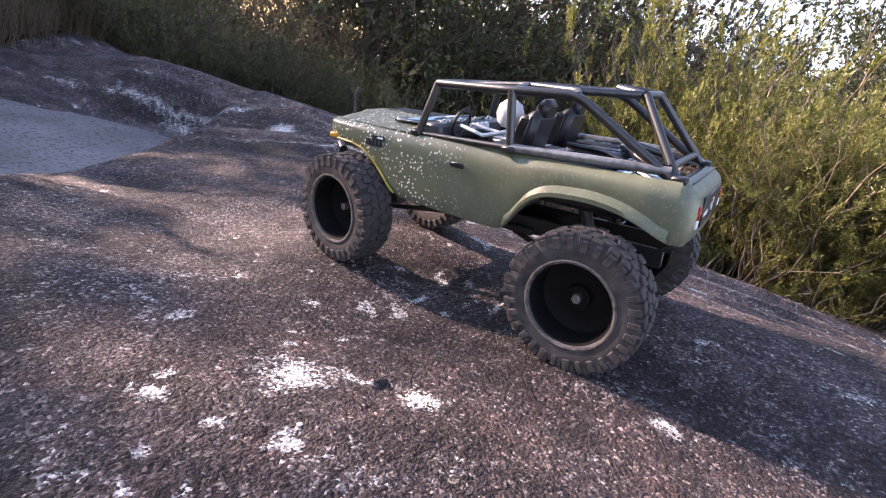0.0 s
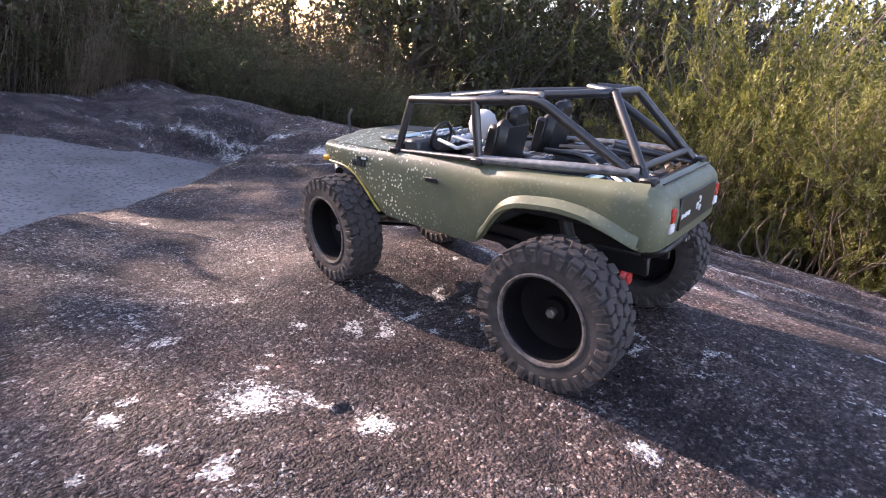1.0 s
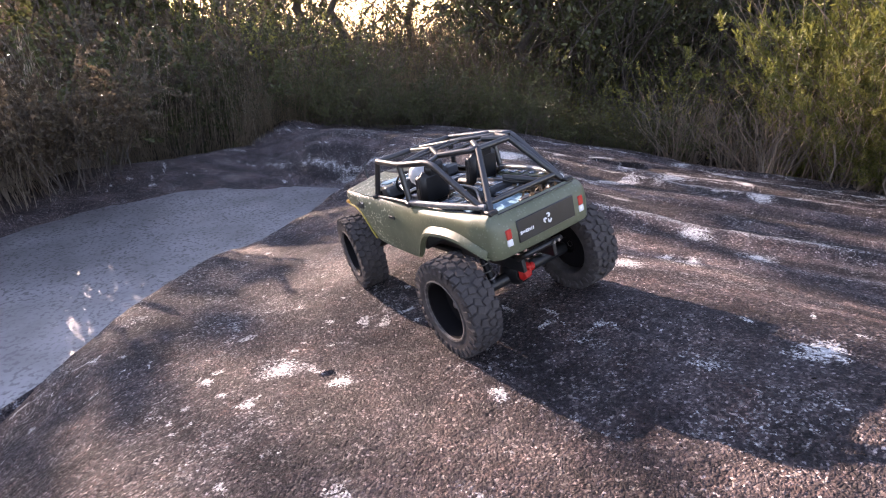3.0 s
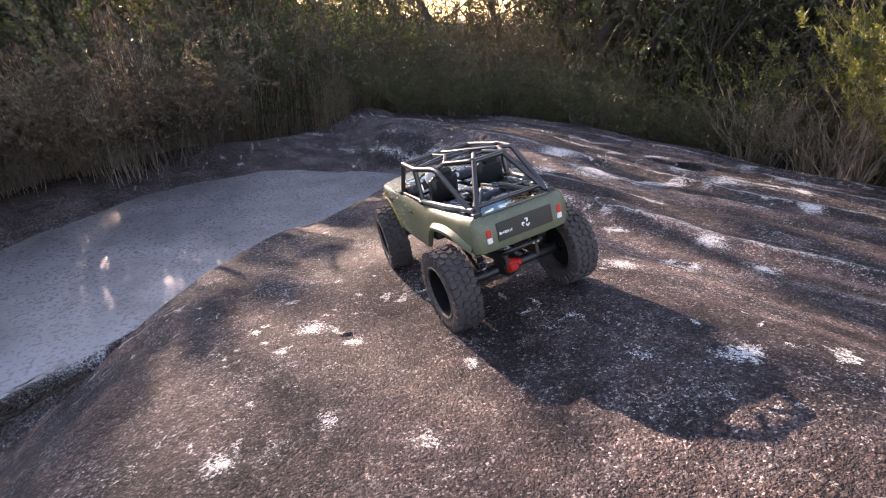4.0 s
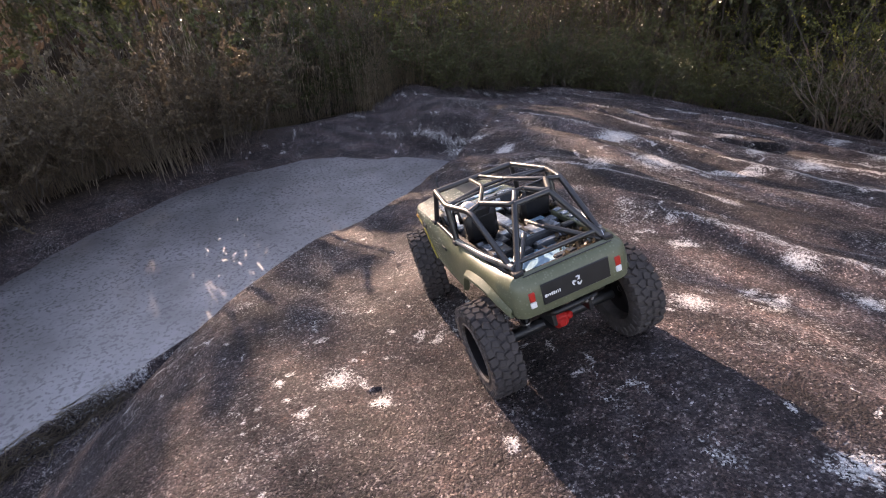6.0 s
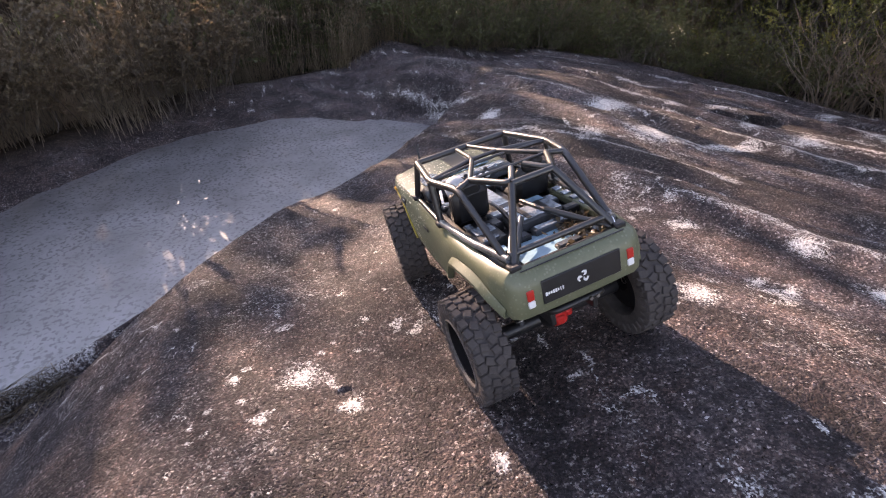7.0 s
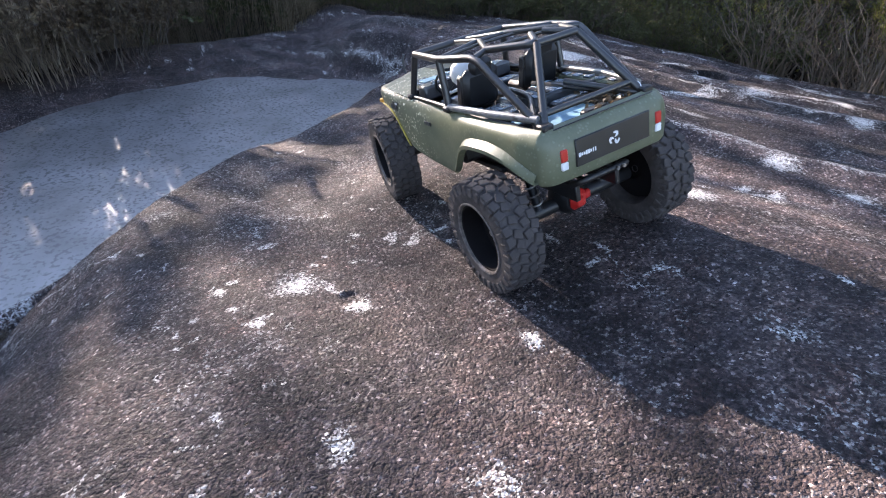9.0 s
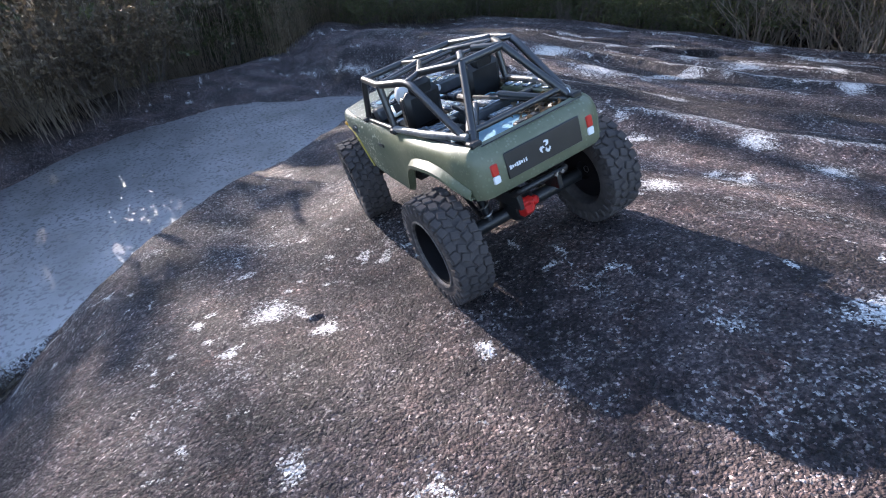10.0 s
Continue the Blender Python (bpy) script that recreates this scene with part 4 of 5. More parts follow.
# chassis and running gear
chassis = part("chassis", Shape().box((-0.026, 0.0, 0.098), (0.006, 0.370, 0.018), 0.001).box((0.026, 0.0, 0.098), (0.006, 0.370, 0.018), 0.001).box((0, 0.0, 0.092), (0.070, 0.110, 0.008), 0.002), BLACK, TRUCK, "black ladder chassis with skid plate")
part("inner_fender", Shape().box((0, -0.130, 0.148), (0.145, 0.120, 0.020), 0.004).box((0, 0.150, 0.154), (0.135, 0.090, 0.012), 0.004).box((0, 0.02, 0.135), (0.150, 0.120, 0.05), 0.006), BLACK, TRUCK, "black inner fenders")
for y in (REAR, FRONT):
    mid = RADIUS + (LIFT_R if y < 0 else LIFT_F)
    axle = part("axle", Shape().tube([(-0.085, y, mid), (0.085, y, mid)], 0.0085, 12), BLACK, TRUCK, "black axle tube")
    part("pumpkin", Shape().lathe([(-0.019, 0.0), (-0.017, 0.013), (-0.008, 0.019), (0.008, 0.019), (0.017, 0.013), (0.019, 0.0)], (-0.004, y, mid + 0.005), "y", 20), BLACK, axle)
    s = -1 if y < 0 else 1
    part("diff_cover", Shape().box((-0.0045, y + s * 0.020, mid + 0.007), (0.021, 0.010, 0.022), 0.0045).box((0.0075, y + s * 0.0195, mid + 0.009), (0.010, 0.009, 0.011), 0.003)
         .box((-0.0105, y + s * 0.0195, mid + 0.0175), (0.009, 0.008, 0.009), 0.003).box((-0.0060, y + s * 0.0255, mid + 0.006), (0.011, 0.004, 0.012), 0.002), RED, axle, "red angular differential cover")
    for x in (-0.045, 0.045):
        shock = part("shock", Shape().tube([(x, y + s * 0.004, mid + 0.004), (x * 0.9, y - s * 0.02, 0.112)], 0.0048, 12).tube([(x * 0.9, y - s * 0.02, 0.112), (x * 0.82, y - s * 0.034, 0.146)], 0.0062, 12), BLACK, TRUCK)
        coil = [(x * (1 - 0.07 * u) + 0.0068 * math.cos(30 * u), y + s * (0.004 - 0.024 * u) + 0.0068 * math.sin(30 * u), mid + 0.006 + 0.042 * u) for u in np.linspace(0, 1, 60)]
        part("spring", Shape().tube(coil, 0.0011, 6), STEEL, shock)
        part("link", Shape().tube([(x * 1.0, y - s * 0.006, mid - 0.004), (x * 0.62, y - s * 0.105, 0.088)], 0.0030, 8), BLACK, TRUCK)
bumper = part("rear_bumper", Shape().tube(bent([(-0.030, -0.180, 0.108), (-0.030, -0.196, 0.116), (0.030, -0.196, 0.116), (0.030, -0.180, 0.108)]), 0.0036), BLACK, TRUCK, "black rear bumper bar")
for x in (0.012, 0.020):
    part("bolt", Shape().tube([(x, -0.197, 0.116), (x, -0.2015, 0.116)], 0.0020, 8), STEEL, bumper)
fb = part("front_bumper", Shape().tube(bent([(-0.055, 0.205, 0.140), (-0.045, 0.222, 0.146), (0.045, 0.222, 0.146), (0.055, 0.205, 0.140)]), 0.0052), BLACK, TRUCK, "black tube front bumper")
part("marker_rod", Shape().tube(bent([(-0.020, 0.219, 0.147), (-0.020, 0.2215, 0.205), (-0.017, 0.2180, 0.213)], 0.006), 0.0017, 8), GREY, fb, "thin grey rod standing on the bumper")


# ---- plants ----
def fast_mesh(name, verts, faces, mat, smooth=False):
    """A mesh from arrays; faces all have as many corners."""
    me = bpy.data.meshes.new(name)
    verts, faces = np.asarray(verts, float), np.asarray(faces, int)
    me.vertices.add(len(verts))
    me.vertices.foreach_set("co", verts.ravel())
    me.loops.add(faces.size)
    me.loops.foreach_set("vertex_index", faces.ravel())
    me.polygons.add(len(faces))
    me.polygons.foreach_set("loop_start", np.arange(0, faces.size, faces.shape[1]))
    if smooth:
        me.polygons.foreach_set("use_smooth", np.ones(len(faces), bool))
    me.update(calc_edges=True)
    me.materials.append(mat)
    return me


def leaves(rng, at, along, length, width):
    """Folded leaves: four corners and two faces each, every one an island."""
    n = len(at)
    along = along / np.linalg.norm(along, axis=1, keepdims=True)
    side = np.cross(along, rng.normal(size=(n, 3)))
    side /= np.linalg.norm(side, axis=1, keepdims=True)
    up = np.cross(along, side)
    ln = (length * rng.uniform(0.6, 1.3, n))[:, None]
    wd = (width * rng.uniform(0.7, 1.2, n))[:, None]
    tip = at + along * ln
    mid = at + along * ln * 0.5
    v = np.stack([at, mid + side * wd - up * wd * 0.3, tip, mid - side * wd - up * wd * 0.3], 1).reshape(-1, 3)
    b = 4 * np.arange(n)[:, None]
    f = np.concatenate([b + [0, 1, 2], b + [0, 2, 3]], 1).reshape(-1, 3)
    return v, f


def strands(paths, radii, sides=3):
    """Thin tapering stems from an array of paths (stem, point, xyz)."""
    s, k, _ = paths.shape
    ang = 2 * np.pi * np.arange(sides) / sides
    ring = np.stack([np.cos(ang), np.sin(ang), 0 * ang], -1)
    taper = np.linspace(1, 0.25, k)[None, :, None, None]
    v = paths[:, :, None, :] + ring[None, None] * np.asarray(radii)[:, None, None, None] * taper
    idx = np.arange(s * k * sides).reshape(s, k, sides)
    a, b = idx[:, :-1, :], idx[:, 1:, :]
    f = np.stack([a, np.roll(a, -1, 2), np.roll(b, -1, 2), b], -1).reshape(-1, 4)
    return v.reshape(-1, 3), f


def shoot_paths(rng, n, height, spread, points=6, lean=0.5, curl=0.12):
    """Stems that rise from a root and fan out."""
    az = rng.uniform(0, 2 * np.pi, n)
    r0, out = rng.uniform(0, 0.35, n) * spread, rng.uniform(0.1, 1, n) * spread * lean
    h = height * rng.uniform(0.55, 1.0, n)
    t = np.linspace(0, 1, points)[None, :]
    d = np.stack([np.cos(az), np.sin(az)], -1)
    rad = r0[:, None] + out[:, None] * t ** 1.5
    p = np.zeros((n, points, 3))
    p[:, :, 0], p[:, :, 1] = d[:, :1] * rad, d[:, 1:] * rad
    p[:, :, 2] = h[:, None] * t
    p[:, 1:, :2] += np.cumsum(rng.normal(size=(n, points - 1, 2)) * curl * height / points, 1)
    return p


def on_paths(rng, paths, count, lo, hi):
    """Points and directions along stems."""
    s, k, _ = paths.shape
    i = rng.integers(0, s, count)
    u = rng.uniform(lo, hi, count) * (k - 1)
    j = np.minimum(u.astype(int), k - 2)
    fr = (u - j)[:, None]
    a, b = paths[i, j], paths[i, j + 1]
    return a + (b - a) * fr, (b - a) / np.linalg.norm(b - a, axis=1, keepdims=True)


def plant(name, stems, stem_mat, crown, crown_mat, label, category, group=""):
    top = new(name)
    part("branchwork", fast_mesh("branchwork", *stems, stem_mat, True), stem_mat, top)
    if crown is not None:
        part("foliage", fast_mesh("foliage", *crown, crown_mat), crown_mat, top)
    return tagged(top, label, category, group)


def heath_bush(seed, height, spread, shoots, tufts):
    """Crooked pale wood under a thick coat of short upright tufts of needles; leans to the light."""
    rng = np.random.default_rng(seed)
    to_light = np.array([-0.12, 0.20, 0.75])
    main = shoot_paths(rng, shoots, height, spread, 8, 1.1, 0.40)
    main[:, :, :2] += (to_light[:2] * 1.3)[None, None] * main[:, :, 2:3]
    root, way = on_paths(rng, main, shoots * 9, 0.06, 0.97)
    tw = np.zeros((len(root), 4, 3))
    push = way * 0.7 + rng.normal(size=way.shape) * 0.75 + to_light * 0.5
    push /= np.linalg.norm(push, axis=1, keepdims=True)
    size = (height * rng.uniform(0.10, 0.30, len(root)))[:, None]
    for k in range(4):
        tw[:, k] = root + push * size * k / 3 + to_light * 0.06 * height * (k / 3) ** 2 + (rng.normal(size=root.shape) * 0.008 if k else 0)
    foot, lead = on_paths(rng, tw, tufts, 0.15, 1.0)
    lead = lead * 0.4 + to_light + rng.normal(size=lead.shape) * 0.38
    lead /= np.linalg.norm(lead, axis=1, keepdims=True)
    tall = rng.uniform(0.025, 0.065, tufts)
    per = 13
    u = rng.uniform(0, 1, (tufts, per))
    at = (foot[:, None] + lead[:, None] * (tall[:, None] * u)[..., None]).reshape(-1, 3)
    d = (lead[:, None] * (0.7 + 0.5 * u)[..., None] + rng.normal(size=(tufts, per, 3)) * 0.5).reshape(-1, 3)
    sv, sf = strands(main, rng.uniform(0.0020, 0.0050, len(main)) * height / 0.6)
    tv, tf = strands(tw, np.full(len(tw), 0.0012 * height / 0.6))
    return plant("heath_bush", (np.concatenate([sv, tv]), np.concatenate([sf, tf + len(sv)])), TWIG, leaves(rng, at, d, 0.019, 0.0026), HEATH,
                 "sunlit yellow-green needle-leaved bush with pale crooked twigs", "bush", "bright bushes beside the rock")


def leafy_shrub(seed, height, spread, stems, count, mat, label, length=0.022, width=0.006, name="shrub"):
    rng = np.random.default_rng(seed)
    main = shoot_paths(rng, stems, height, spread, 7, 1.0, 0.22)
    root, way = on_paths(rng, main, stems * 6, 0.25, 0.98)
    tw = np.zeros((len(root), 4, 3))
    push = way + rng.normal(size=way.shape) * 0.9 + [0, 0, 0.25]
    push /= np.linalg.norm(push, axis=1, keepdims=True)
    size = (height * rng.uniform(0.12, 0.30, len(root)))[:, None]
    for k in range(4):
        tw[:, k] = root + push * size * k / 3
    at, d = on_paths(rng, tw, count, 0.2, 1.0)
    d = d + rng.normal(size=d.shape) * 0.8
    sv, sf = strands(main, rng.uniform(0.003, 0.007, len(main)) * height)
    tv, tf = strands(tw, np.full(len(tw), 0.0018 * height))
    return plant(name, (np.concatenate([sv, tv]), np.concatenate([sf, tf + len(sv)])), BARK, leaves(rng, at, d, length, width), mat, label, "shrub", "shrubs behind the rock")


def reed_clump(seed, height, spread, blades, mat=STRAW):
    rng = np.random.default_rng(seed)
    p = shoot_paths(rng, blades, height, spread, 4, 0.8, 0.10)
    p[:, :, :2] += (rng.normal(size=(blades, 2)) * spread * 0.6)[:, None, :]
    at, d = on_paths(rng, p, blades * 6, 0.35, 1.0)
    d = d + rng.normal(size=d.shape) * 0.35
    return plant("reed_clump", strands(p, np.full(blades, 0.0022)), mat, leaves(rng, at, d, 0.030, 0.0028), mat, "dry straw-brown stems and seed heads of rushes", "dry grass", "rushes behind the rock")


def twig_bush(seed, height, spread):
    rng = np.random.default_rng(seed)
    main = shoot_paths(rng, 16, height, spread, 6, 1.3, 0.25)
    root, way = on_paths(rng, main, 90, 0.3, 1.0)
    tw = np.zeros((len(root), 4, 3))
    push = way + rng.normal(size=way.shape) * 0.6
    push /= np.linalg.norm(push, axis=1, keepdims=True)
    for k in range(4):
        tw[:, k] = root + push * height * 0.2 * k / 3
    at, d = on_paths(rng, tw, 120, 0.6, 1.0)
    sv, sf = strands(main, np.full(16, 0.0032))
    tv, tf = strands(tw, np.full(90, 0.0015))
    return plant("bare_bush", (np.concatenate([sv, tv]), np.concatenate([sf, tf + len(sv)])), TWIG, leaves(rng, at, d, 0.010, 0.003), BROWN, "nearly bare reddish twigs at the rock's edge", "bush")


def tree(seed, height, mat, count, fork=0.28, leaf=0.055):
    """A tapered trunk with limbs and an open crown of leaf sprays."""
    rng = np.random.default_rng(seed)
    k = 9
    t = np.linspace(0, 1, k)
    trunk = np.zeros((1, k, 3))
    trunk[0, :, 2] = height * 0.8 * t
    trunk[0, 1:, :2] = np.cumsum(rng.normal(size=(k - 1, 2)) * 0.035 * height, 0)
    root, _ = on_paths(rng, trunk, 16, fork, 1.0)
    az = rng.uniform(0, 2 * np.pi, 16)
    limbs = np.zeros((16, 7, 3))
    for j in range(7):
        u = j / 6
        reach = height * rng.uniform(0.92, 1.08, 16) * 0.42 * u
        limbs[:, j] = root + np.stack([np.cos(az) * reach, np.sin(az) * reach, height * 0.22 * u ** 1.4 + 0 * az], -1)
    limbs[:, 1:] += np.cumsum(rng.normal(size=(16, 6, 3)) * 0.018 * height, 1)
    root2, way = on_paths(rng, limbs, 130, 0.3, 1.0)
    push = way + rng.normal(size=way.shape) * 0.8
    push /= np.linalg.norm(push, axis=1, keepdims=True)
    tw = np.stack([root2 + push * height * 0.15 * u for u in (0, 0.33, 0.66, 1.0)], 1)
    at, d = on_paths(rng, tw, count, 0.25, 1.05)
    at = at + rng.normal(size=at.shape) * 0.012 * height
    d = d + rng.normal(size=d.shape) * 0.9
    a, fa = strands(trunk, [0.026 * height], 8)
    b, fb_ = strands(limbs, np.full(16, 0.009 * height), 5)
    c, fc = strands(tw, np.full(130, 0.0028 * height), 3)
    top = new("tree")
    part("trunk", fast_mesh("trunk", np.concatenate([a, b, c]), np.concatenate([fa, fb_ + len(a), fc + len(a) + len(b)]), BARK, True), BARK, top)
    part("crown", fast_mesh("crown", *leaves(rng, at, d, leaf, leaf * 0.3), mat), mat, top)
    return tagged(top, "slender dark-barked tree with an open sparse crown", "tree")


def polar(az, dist):
    """A place by its bearing (to the left of +y) and distance from the truck."""
    return -math.sin(radians(az)) * dist, math.cos(radians(az)) * dist


def scatter(kinds, places, rng):
    """The first use of each kind is the plant itself, the rest are copies."""
    used = set()
    for n, (x, y, size) in enumerate(places):
        ob = kinds[rng.integers(0, len(kinds))]
        m = pose(x, y, float(terrain(x, y)) - 0.02, rng.uniform(-6, 6), rng.uniform(-6, 6), rng.uniform(0, 360))
        if ob.name in used:
            ob = copy_thing(ob, m)
        else:
            used.add(ob.name)
            ob.matrix_basis = m
        ob.scale = (size, size, size * rng.uniform(0.85, 1.2))
    for ob in kinds:
        if ob.name not in used:
            for o in (*ob.children, ob):
                bpy.data.objects.remove(o)


def ring(rng, count, az, near, far, size, free=0.0):
    """Places between two bearings, past the rock's edge."""
    out = []
    while len(out) < count:
        a = rng.uniform(*az)
        x, y = polar(a, rng.uniform(near, far))
        s, u = pool_axes(x, y)
        if (rim(np.array(x), np.array(y)) > free or (s > 1.10 + free and u < 0.7)) and pool_shape(np.array(x), np.array(y)) > 1.25:
            out.append((x, y, rng.uniform(*size)))
    return out


def build_plants():
    rng = np.random.default_rng(7)
    lean = math.tan(radians(SUN_AZ))
    # bright bushes off the right flank of the rock
    heaths = [heath_bush(100 + k, 1.0, 0.46, 30, 2500) for k in range(3)]
    scatter(heaths, ring(rng, 20, (-112, -80), 1.70, 2.3, (0.55, 0.85), -0.12) + ring(rng, 22, (-118, -78), 2.2, 3.6, (0.8, 1.25), 0.2), rng)
    twigs = [twig_bush(140 + k, 0.34, 0.26) for k in range(2)]
    scatter(twigs, ring(rng, 9, (-82, -60), 2.0, 2.7, (0.8, 1.4), -0.05) + [(2.12, 0.50, 0.9), (2.26, 0.78, 1.0), (2.20, 0.25, 1.1)], rng)
    reeds = [reed_clump(200 + k, 0.75, 0.16, 66) for k in range(4)]
    scatter(reeds, ring(rng, 34, (-36, -5), 2.1, 3.2, (0.35, 0.62), 0.08) + ring(rng, 66, (-50, -5), 3.4, 5.2, (0.6, 1.0), 0.12), rng)
    # rushes on the sunward side, in the stem colour lightened for backlight
    pale = [reed_clump(210 + k, 0.75, 0.16, 60, PALE) for k in range(3)]
    scatter(pale, ring(rng, 90, (-5, 48), 2.6, 5.2, (0.6, 1.1), 0.12), rng)
    # low rushes along the pool's far bank, whose shade falls on the water
    bank = []
    while len(bank) < 80:
        s, u = rng.uniform(1.12, 1.7), rng.uniform(-1.5, 0.7)
        bank.append((-0.40 - 0.556 * s + 0.83 * u, 0.83 + 0.83 * s + 0.556 * u, rng.uniform(0.42, 0.70)))
    screen = [leafy_shrub(370 + k, 0.48, 0.34, 18, 6800, m, t, 0.013, 0.0045) for k, (m, t) in enumerate(((BROWN, "low brown-leaved shrub on the pool's bank"), (BROWN, "low dry shrub on the pool's bank")))]
    scatter(screen, [(-0.40 - 0.556 * s + 0.83 * u, 0.83 + 0.83 * s + 0.556 * u, size) for s, u, size in ((1.22 + 0.12 * math.sin(7 * k), -1.5 + 0.13 * k, 1.0 + 0.13 * math.sin(3 * k)) for k in range(18))], rng)
    low = [reed_clump(220 + k, 0.62, 0.15, 62, PALE) for k in range(3)]
    scatter(low, bank, rng)
    shrubs = [leafy_shrub(300 + k, 0.85, 0.42, 14, 3000, m, t, 0.014, 0.0042) for k, (m, t) in enumerate(((OLIVE, "dark olive shrub with many small leaves"), (OLIVE, "dark olive shrub with many small leaves"),
              (BROWN, "winter shrub with sparse brown leaves"), (HEATH, "yellow-green shrub among rushes")))]
    scatter(shrubs, ring(rng, 64, (-90, -8), 2.7, 5.6, (0.8, 1.4), 0.25) + ring(rng, 18, (-8, 60), 3.2, 6.0, (0.6, 1.0), 0.25) + ring(rng, 30, (-70, -14), 5.6, 9.0, (1.1, 1.7), 0.25), rng)
    # thickets in the distance
    thicket = [leafy_shrub(310 + k, 1.6, 0.9, 16, 4200, m, t, 0.034, 0.011, "thicket") for k, (m, t) in enumerate(((OLIVE, "far dark olive thicket"), (BROWN, "far brown winter thicket")))]
    scatter(thicket, ring(rng, 70, (-40, 62), 9.0, 17.0, (0.8, 1.2), 0.25) + ring(rng, 96, (-116, -38), 6.5, 14.0, (1.3, 2.3), 0.25), rng)
    # low shrubs added along the rock's far edge, to form its dark band of shade
    edge = [leafy_shrub(315 + k, 0.42, 0.30, 12, 2600, OLIVE, "low shrub added to darken the shade band at the rock's edge", 0.012, 0.004) for k in range(2)]
    scatter(edge, ring(rng, 60, (-68, -8), 2.0, 3.0, (0.55, 0.95), 0.04), rng)
    tall = [tree(400 + k, 2.6, m, 5200, 0.28, 0.044) for k, m in enumerate((OLIVE, OLIVE, BROWN))]
    wood = [p for p in ring(rng, 120, (-125, 80), 5.0, 11.0, (1.0, 1.7), 0.8) if p[0] + lean * p[1] > 2.3 or p[0] + lean * p[1] < -4.0]
    scatter(tall, wood[:40], rng)
    # thin trees towards the sun, whose sprays dapple the rock
    tall_shrubs = [leafy_shrub(330 + k, 1.5, 0.8, 16, 5200, m, t, 0.020, 0.006) for k, (m, t) in enumerate(((OLIVE, "tall dark olive shrub with small leaves"), (BROWN, "tall winter shrub with brown leaves")))]
    scatter(tall_shrubs, [p for p in ring(rng, 90, (-120, 5), 3.8, 8.5, (0.8, 1.4), 0.6) if p[0] + lean * p[1] > 2.1][:46], rng)
    # taller shrubs behind the bright bushes
    behind = [leafy_shrub(340 + k, 1.5, 0.8, 16, 5600, OLIVE, "tall dark olive shrub behind bright bushes", 0.020, 0.006) for k in range(2)]
    more = np.random.default_rng(23)
    scatter(behind, ring(more, 26, (-112, -46), 4.4, 6.6, (1.35, 1.9), 0.6), more)
    # shrubs whose long shade streaks the rock's right shoulder
    sparse = [leafy_shrub(350 + k, 1.5, 0.22, 7, 560, m, t, 0.036, 0.011) for k, (m, t) in enumerate(((OLIVE, "tall thin olive shrub with sparse leaves"), (BROWN, "tall thin winter shrub with brown leaves")))]
    scatter(sparse, [(lane - lean * far, far, size) for lane, far, size in ((0.40, 4.7, 1.35), (0.50, 5.0, 1.4), (0.62, 5.4, 1.55), (0.72, 6.0, 1.7), (0.86, 5.0, 1.45), (0.98, 5.2, 1.4), (1.12, 5.6, 1.5), (1.25, 6.0, 1.5))], rng)
    slim = [leafy_shrub(354, 1.5, 0.20, 8, 1150, OLIVE, "tall thin olive shrub with sparse leaves", 0.036, 0.011)]
    scatter(slim, [(lane - lean * far, far, size) for lane, far, size in ((0.55, 5.8, 1.92), (0.80, 5.7, 1.95), (1.06, 6.2, 2.05), (1.34, 5.6, 1.85))], np.random.default_rng(31))
    # narrow shrubs added towards the sun only to dapple the slope left of the truck
    veil = [leafy_shrub(380 + k, 1.5, 0.20, 8, 1500, OLIVE, "tall narrow olive shrub, added to cast dappled shade", 0.036, 0.012) for k in range(2)]
    scatter(veil, [(lane - lean * far, far, size) for lane, far, size in ((-0.33, 8.3, 2.44), (-0.48, 9.5, 2.52), (-0.64, 10.5, 3.02), (-0.24, 12.0, 2.90), (-0.80, 10.0, 2.82), (-0.56, 7.3, 1.68), (-0.86, 8.0, 1.85), (-1.15, 7.4, 1.8))], np.random.default_rng(12))
    # dense low shrubs beyond the pool's tip, whose shade covers the far shoulder
    dense = [leafy_shrub(360 + k, 0.75, 0.50, 18, 5200, m, t, 0.018, 0.006) for k, (m, t) in enumerate(((OLIVE, "low dense olive shrub with small leaves"), (BROWN, "low dense shrub with dry brown leaves")))]
    brow = [(-0.95 + 0.20 * k + 0.06 * math.sin(5 * k), 3.15 + 0.25 * math.sin(2.3 * k)) for k in range(12)] + [(-0.9 + 0.17 * k, 3.32 + 0.1 * math.sin(4 * k)) for k in range(7)]
    scatter(dense, [(a, b, (0.30 + 0.06 * math.sin(3 * a) - float(terrain(a, b))) / 0.72) for a, b in brow], rng)
    west = [(-1.7 - 0.6 * rng.uniform(), 0.65 + 1.3 * rng.uniform(), rng.uniform(0.5, 0.8)) for k in range(26)]
    scatter([reed_clump(230, 0.55, 0.15, 62), reed_clump(231, 0.55, 0.15, 62)], west, rng)
    thin = [tree(422, 2.6, OLIVE, 480), tree(420, 2.6, BROWN, 280), tree(421, 2.6, OLIVE, 450)]
    scatter(thin[1:2], [(-1.2 - lean * 14, 14.0, 2.0)], rng)
    scatter(thin[2:], [(1.2 - lean * 9, 9.0, 1.35)], rng)
    scatter(thin[:1], [(-1.9 - lean * 16, 16.0, 2.5)], rng)
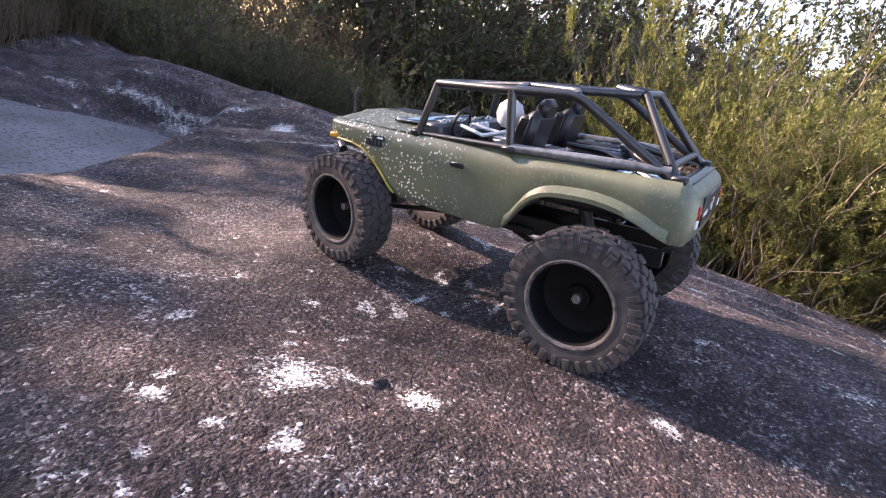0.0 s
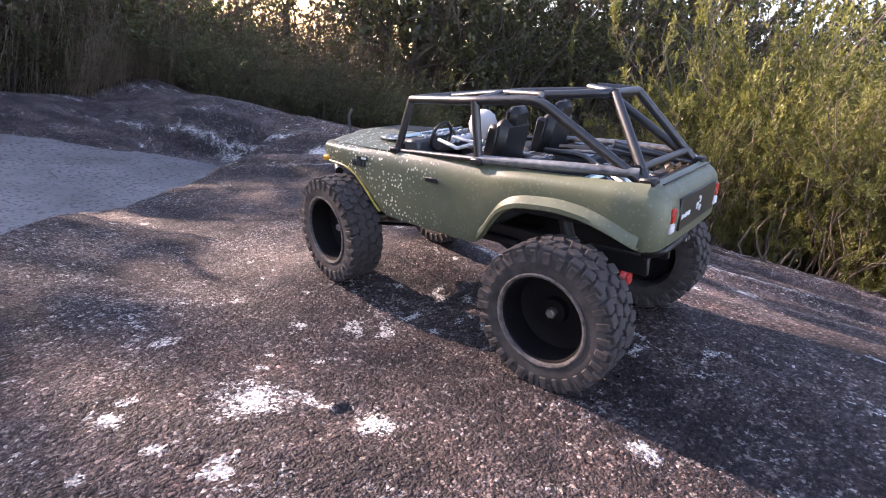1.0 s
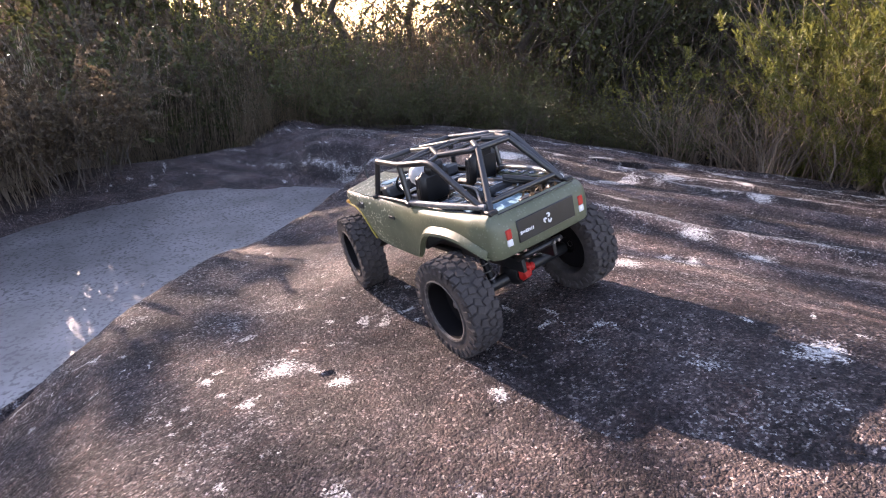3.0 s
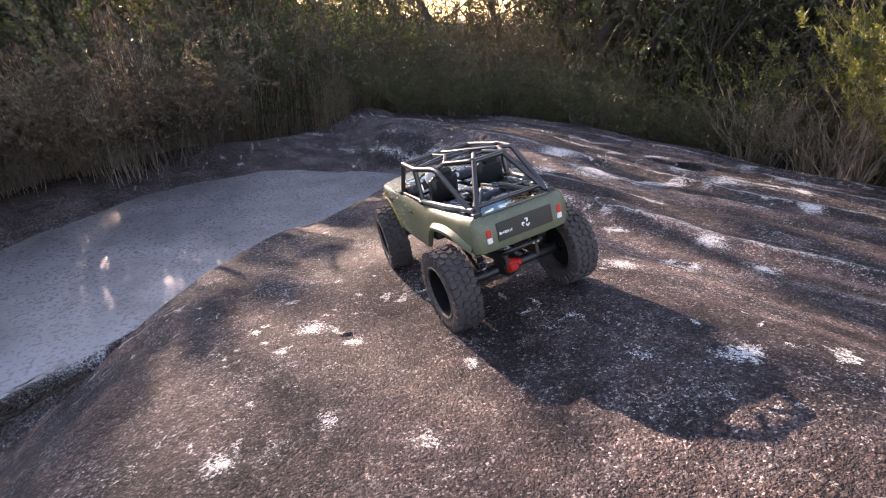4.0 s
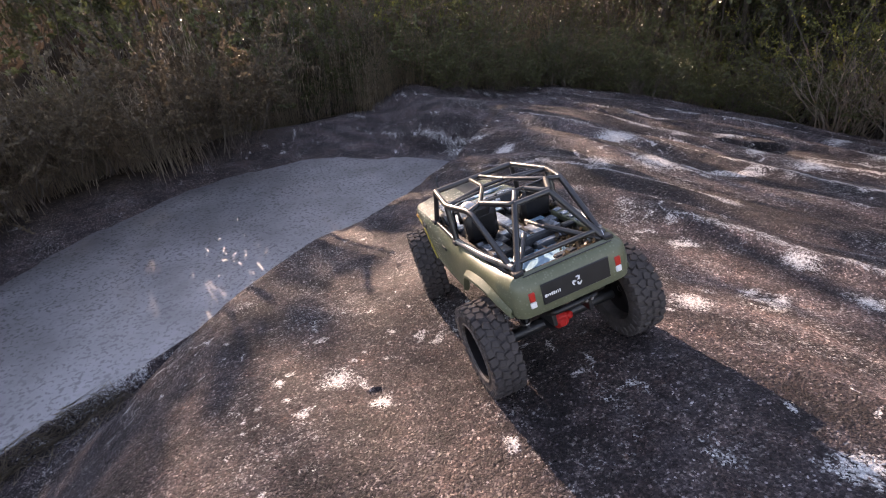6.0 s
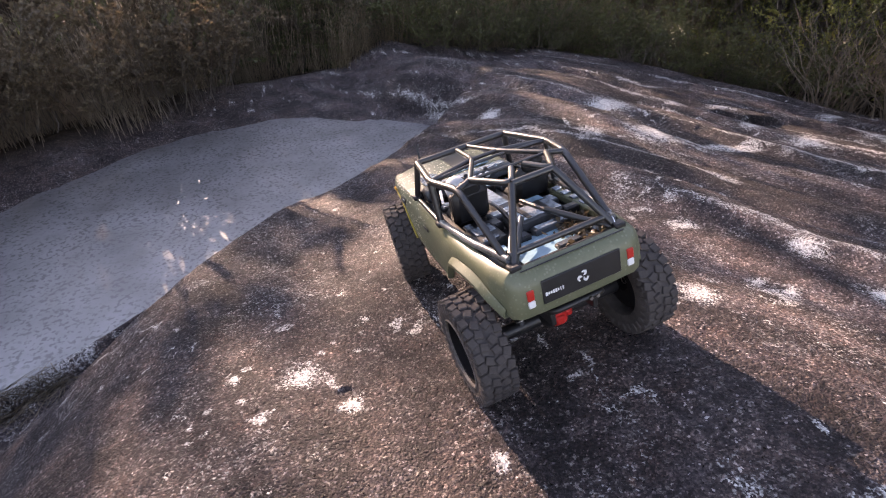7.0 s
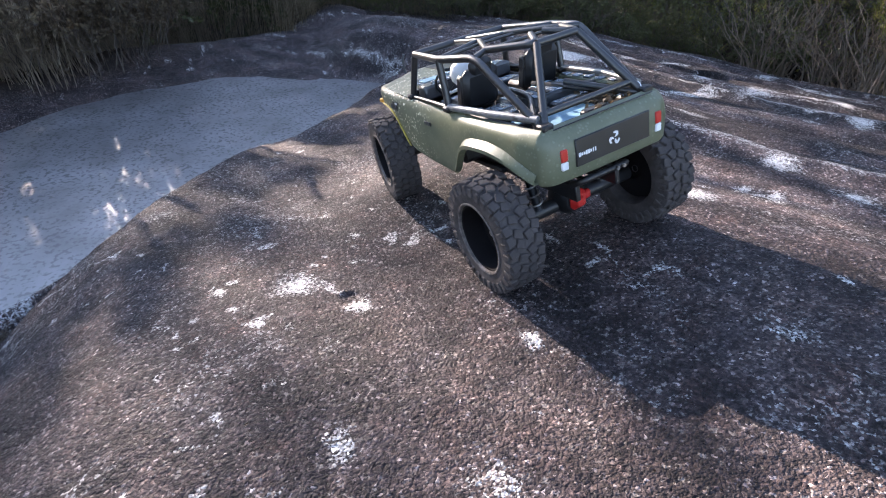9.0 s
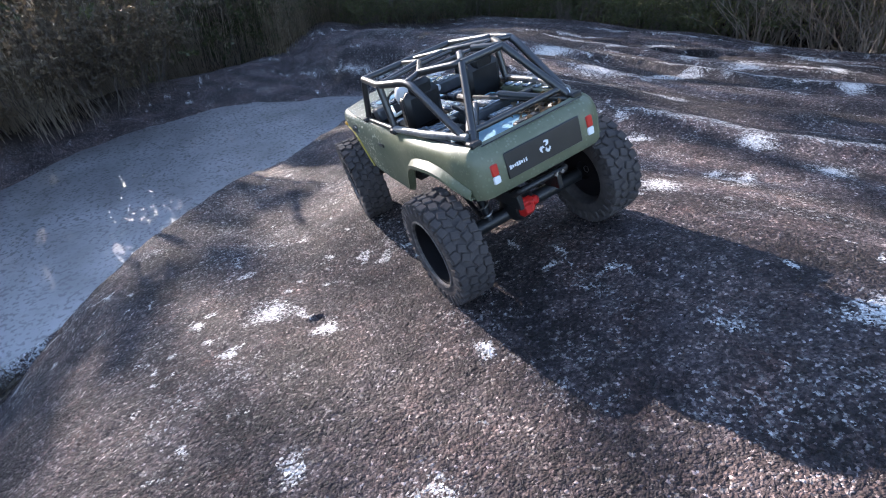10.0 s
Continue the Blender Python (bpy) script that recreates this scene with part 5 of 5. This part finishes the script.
    # far trees added only so that their blurred shade falls on the near slope
    scatter([tree(431, 2.6, OLIVE, 900), tree(432, 2.6, OLIVE, 900)], [(lane - lean * far, far, size) for lane, far, size in ((-1.75, 15.0, 2.2), (-1.75, 17.0, 2.3))], rng)


def build_litter():
    """Dry needles and stalks caught in the crevice above the pool."""
    rng = np.random.default_rng(5)
    n = 420
    u = rng.uniform(-0.86, -0.52, n)
    s = -0.088 + rng.normal(size=n) * 0.022
    x, y = -0.40 - 0.556 * s + 0.83 * u, 0.83 + 0.83 * s + 0.556 * u
    az = rng.normal(size=n) * 0.8 + math.atan2(0.556, 0.83)
    t = np.linspace(-0.5, 0.5, 4)[None, :]
    ln = rng.uniform(0.03, 0.085, n)[:, None]
    bow = rng.normal(size=(n, 1)) * 0.012 * (t ** 2 - 0.1)
    p = np.stack([x[:, None] + np.cos(az)[:, None] * ln * t - np.sin(az)[:, None] * bow, y[:, None] + np.sin(az)[:, None] * ln * t + np.cos(az)[:, None] * bow], -1)
    z = terrain(p[..., 0], p[..., 1]).max(axis=1, keepdims=True) * 0.6 + terrain(p[..., 0], p[..., 1]) * 0.4 + rng.uniform(0.0, 0.010, (n, 1))
    v, f = strands(np.concatenate([p, z[..., None]], -1), rng.uniform(0.0007, 0.0016, n))
    tagged(new("needle_litter", fast_mesh("needle_litter", v, f, STRAW, True)), "dry brown needles and stalks caught in a rock crevice", "dry litter", kind="stuff")


def build_bed_litter():
    """Broken dry leaves and grit that have blown into the truck's bed."""
    rng = np.random.default_rng(9)
    n = 260
    at = np.stack([0.040 + 0.013 * rng.normal(size=n), -0.150 + 0.020 * rng.normal(size=n), 0.1725 + 0.0045 * rng.uniform(size=n)], -1)
    at[:, 0], at[:, 1] = np.clip(at[:, 0], 0.0, 0.060), np.clip(at[:, 1], -0.182, -0.09)
    d = rng.normal(size=(n, 3)) * [1, 1, 0.35]
    ob = new("leaf_litter", fast_mesh("leaf_litter", *leaves(rng, at, d / np.linalg.norm(d, axis=1, keepdims=True), 0.0075, 0.0032), BROWN))
    ob.matrix_world = TRUCK.matrix_world.copy()
    tagged(ob, "broken brown leaf litter lying in the truck's bed", "dry litter", kind="stuff")


build_bed_litter()
build_litter()
build_plants()
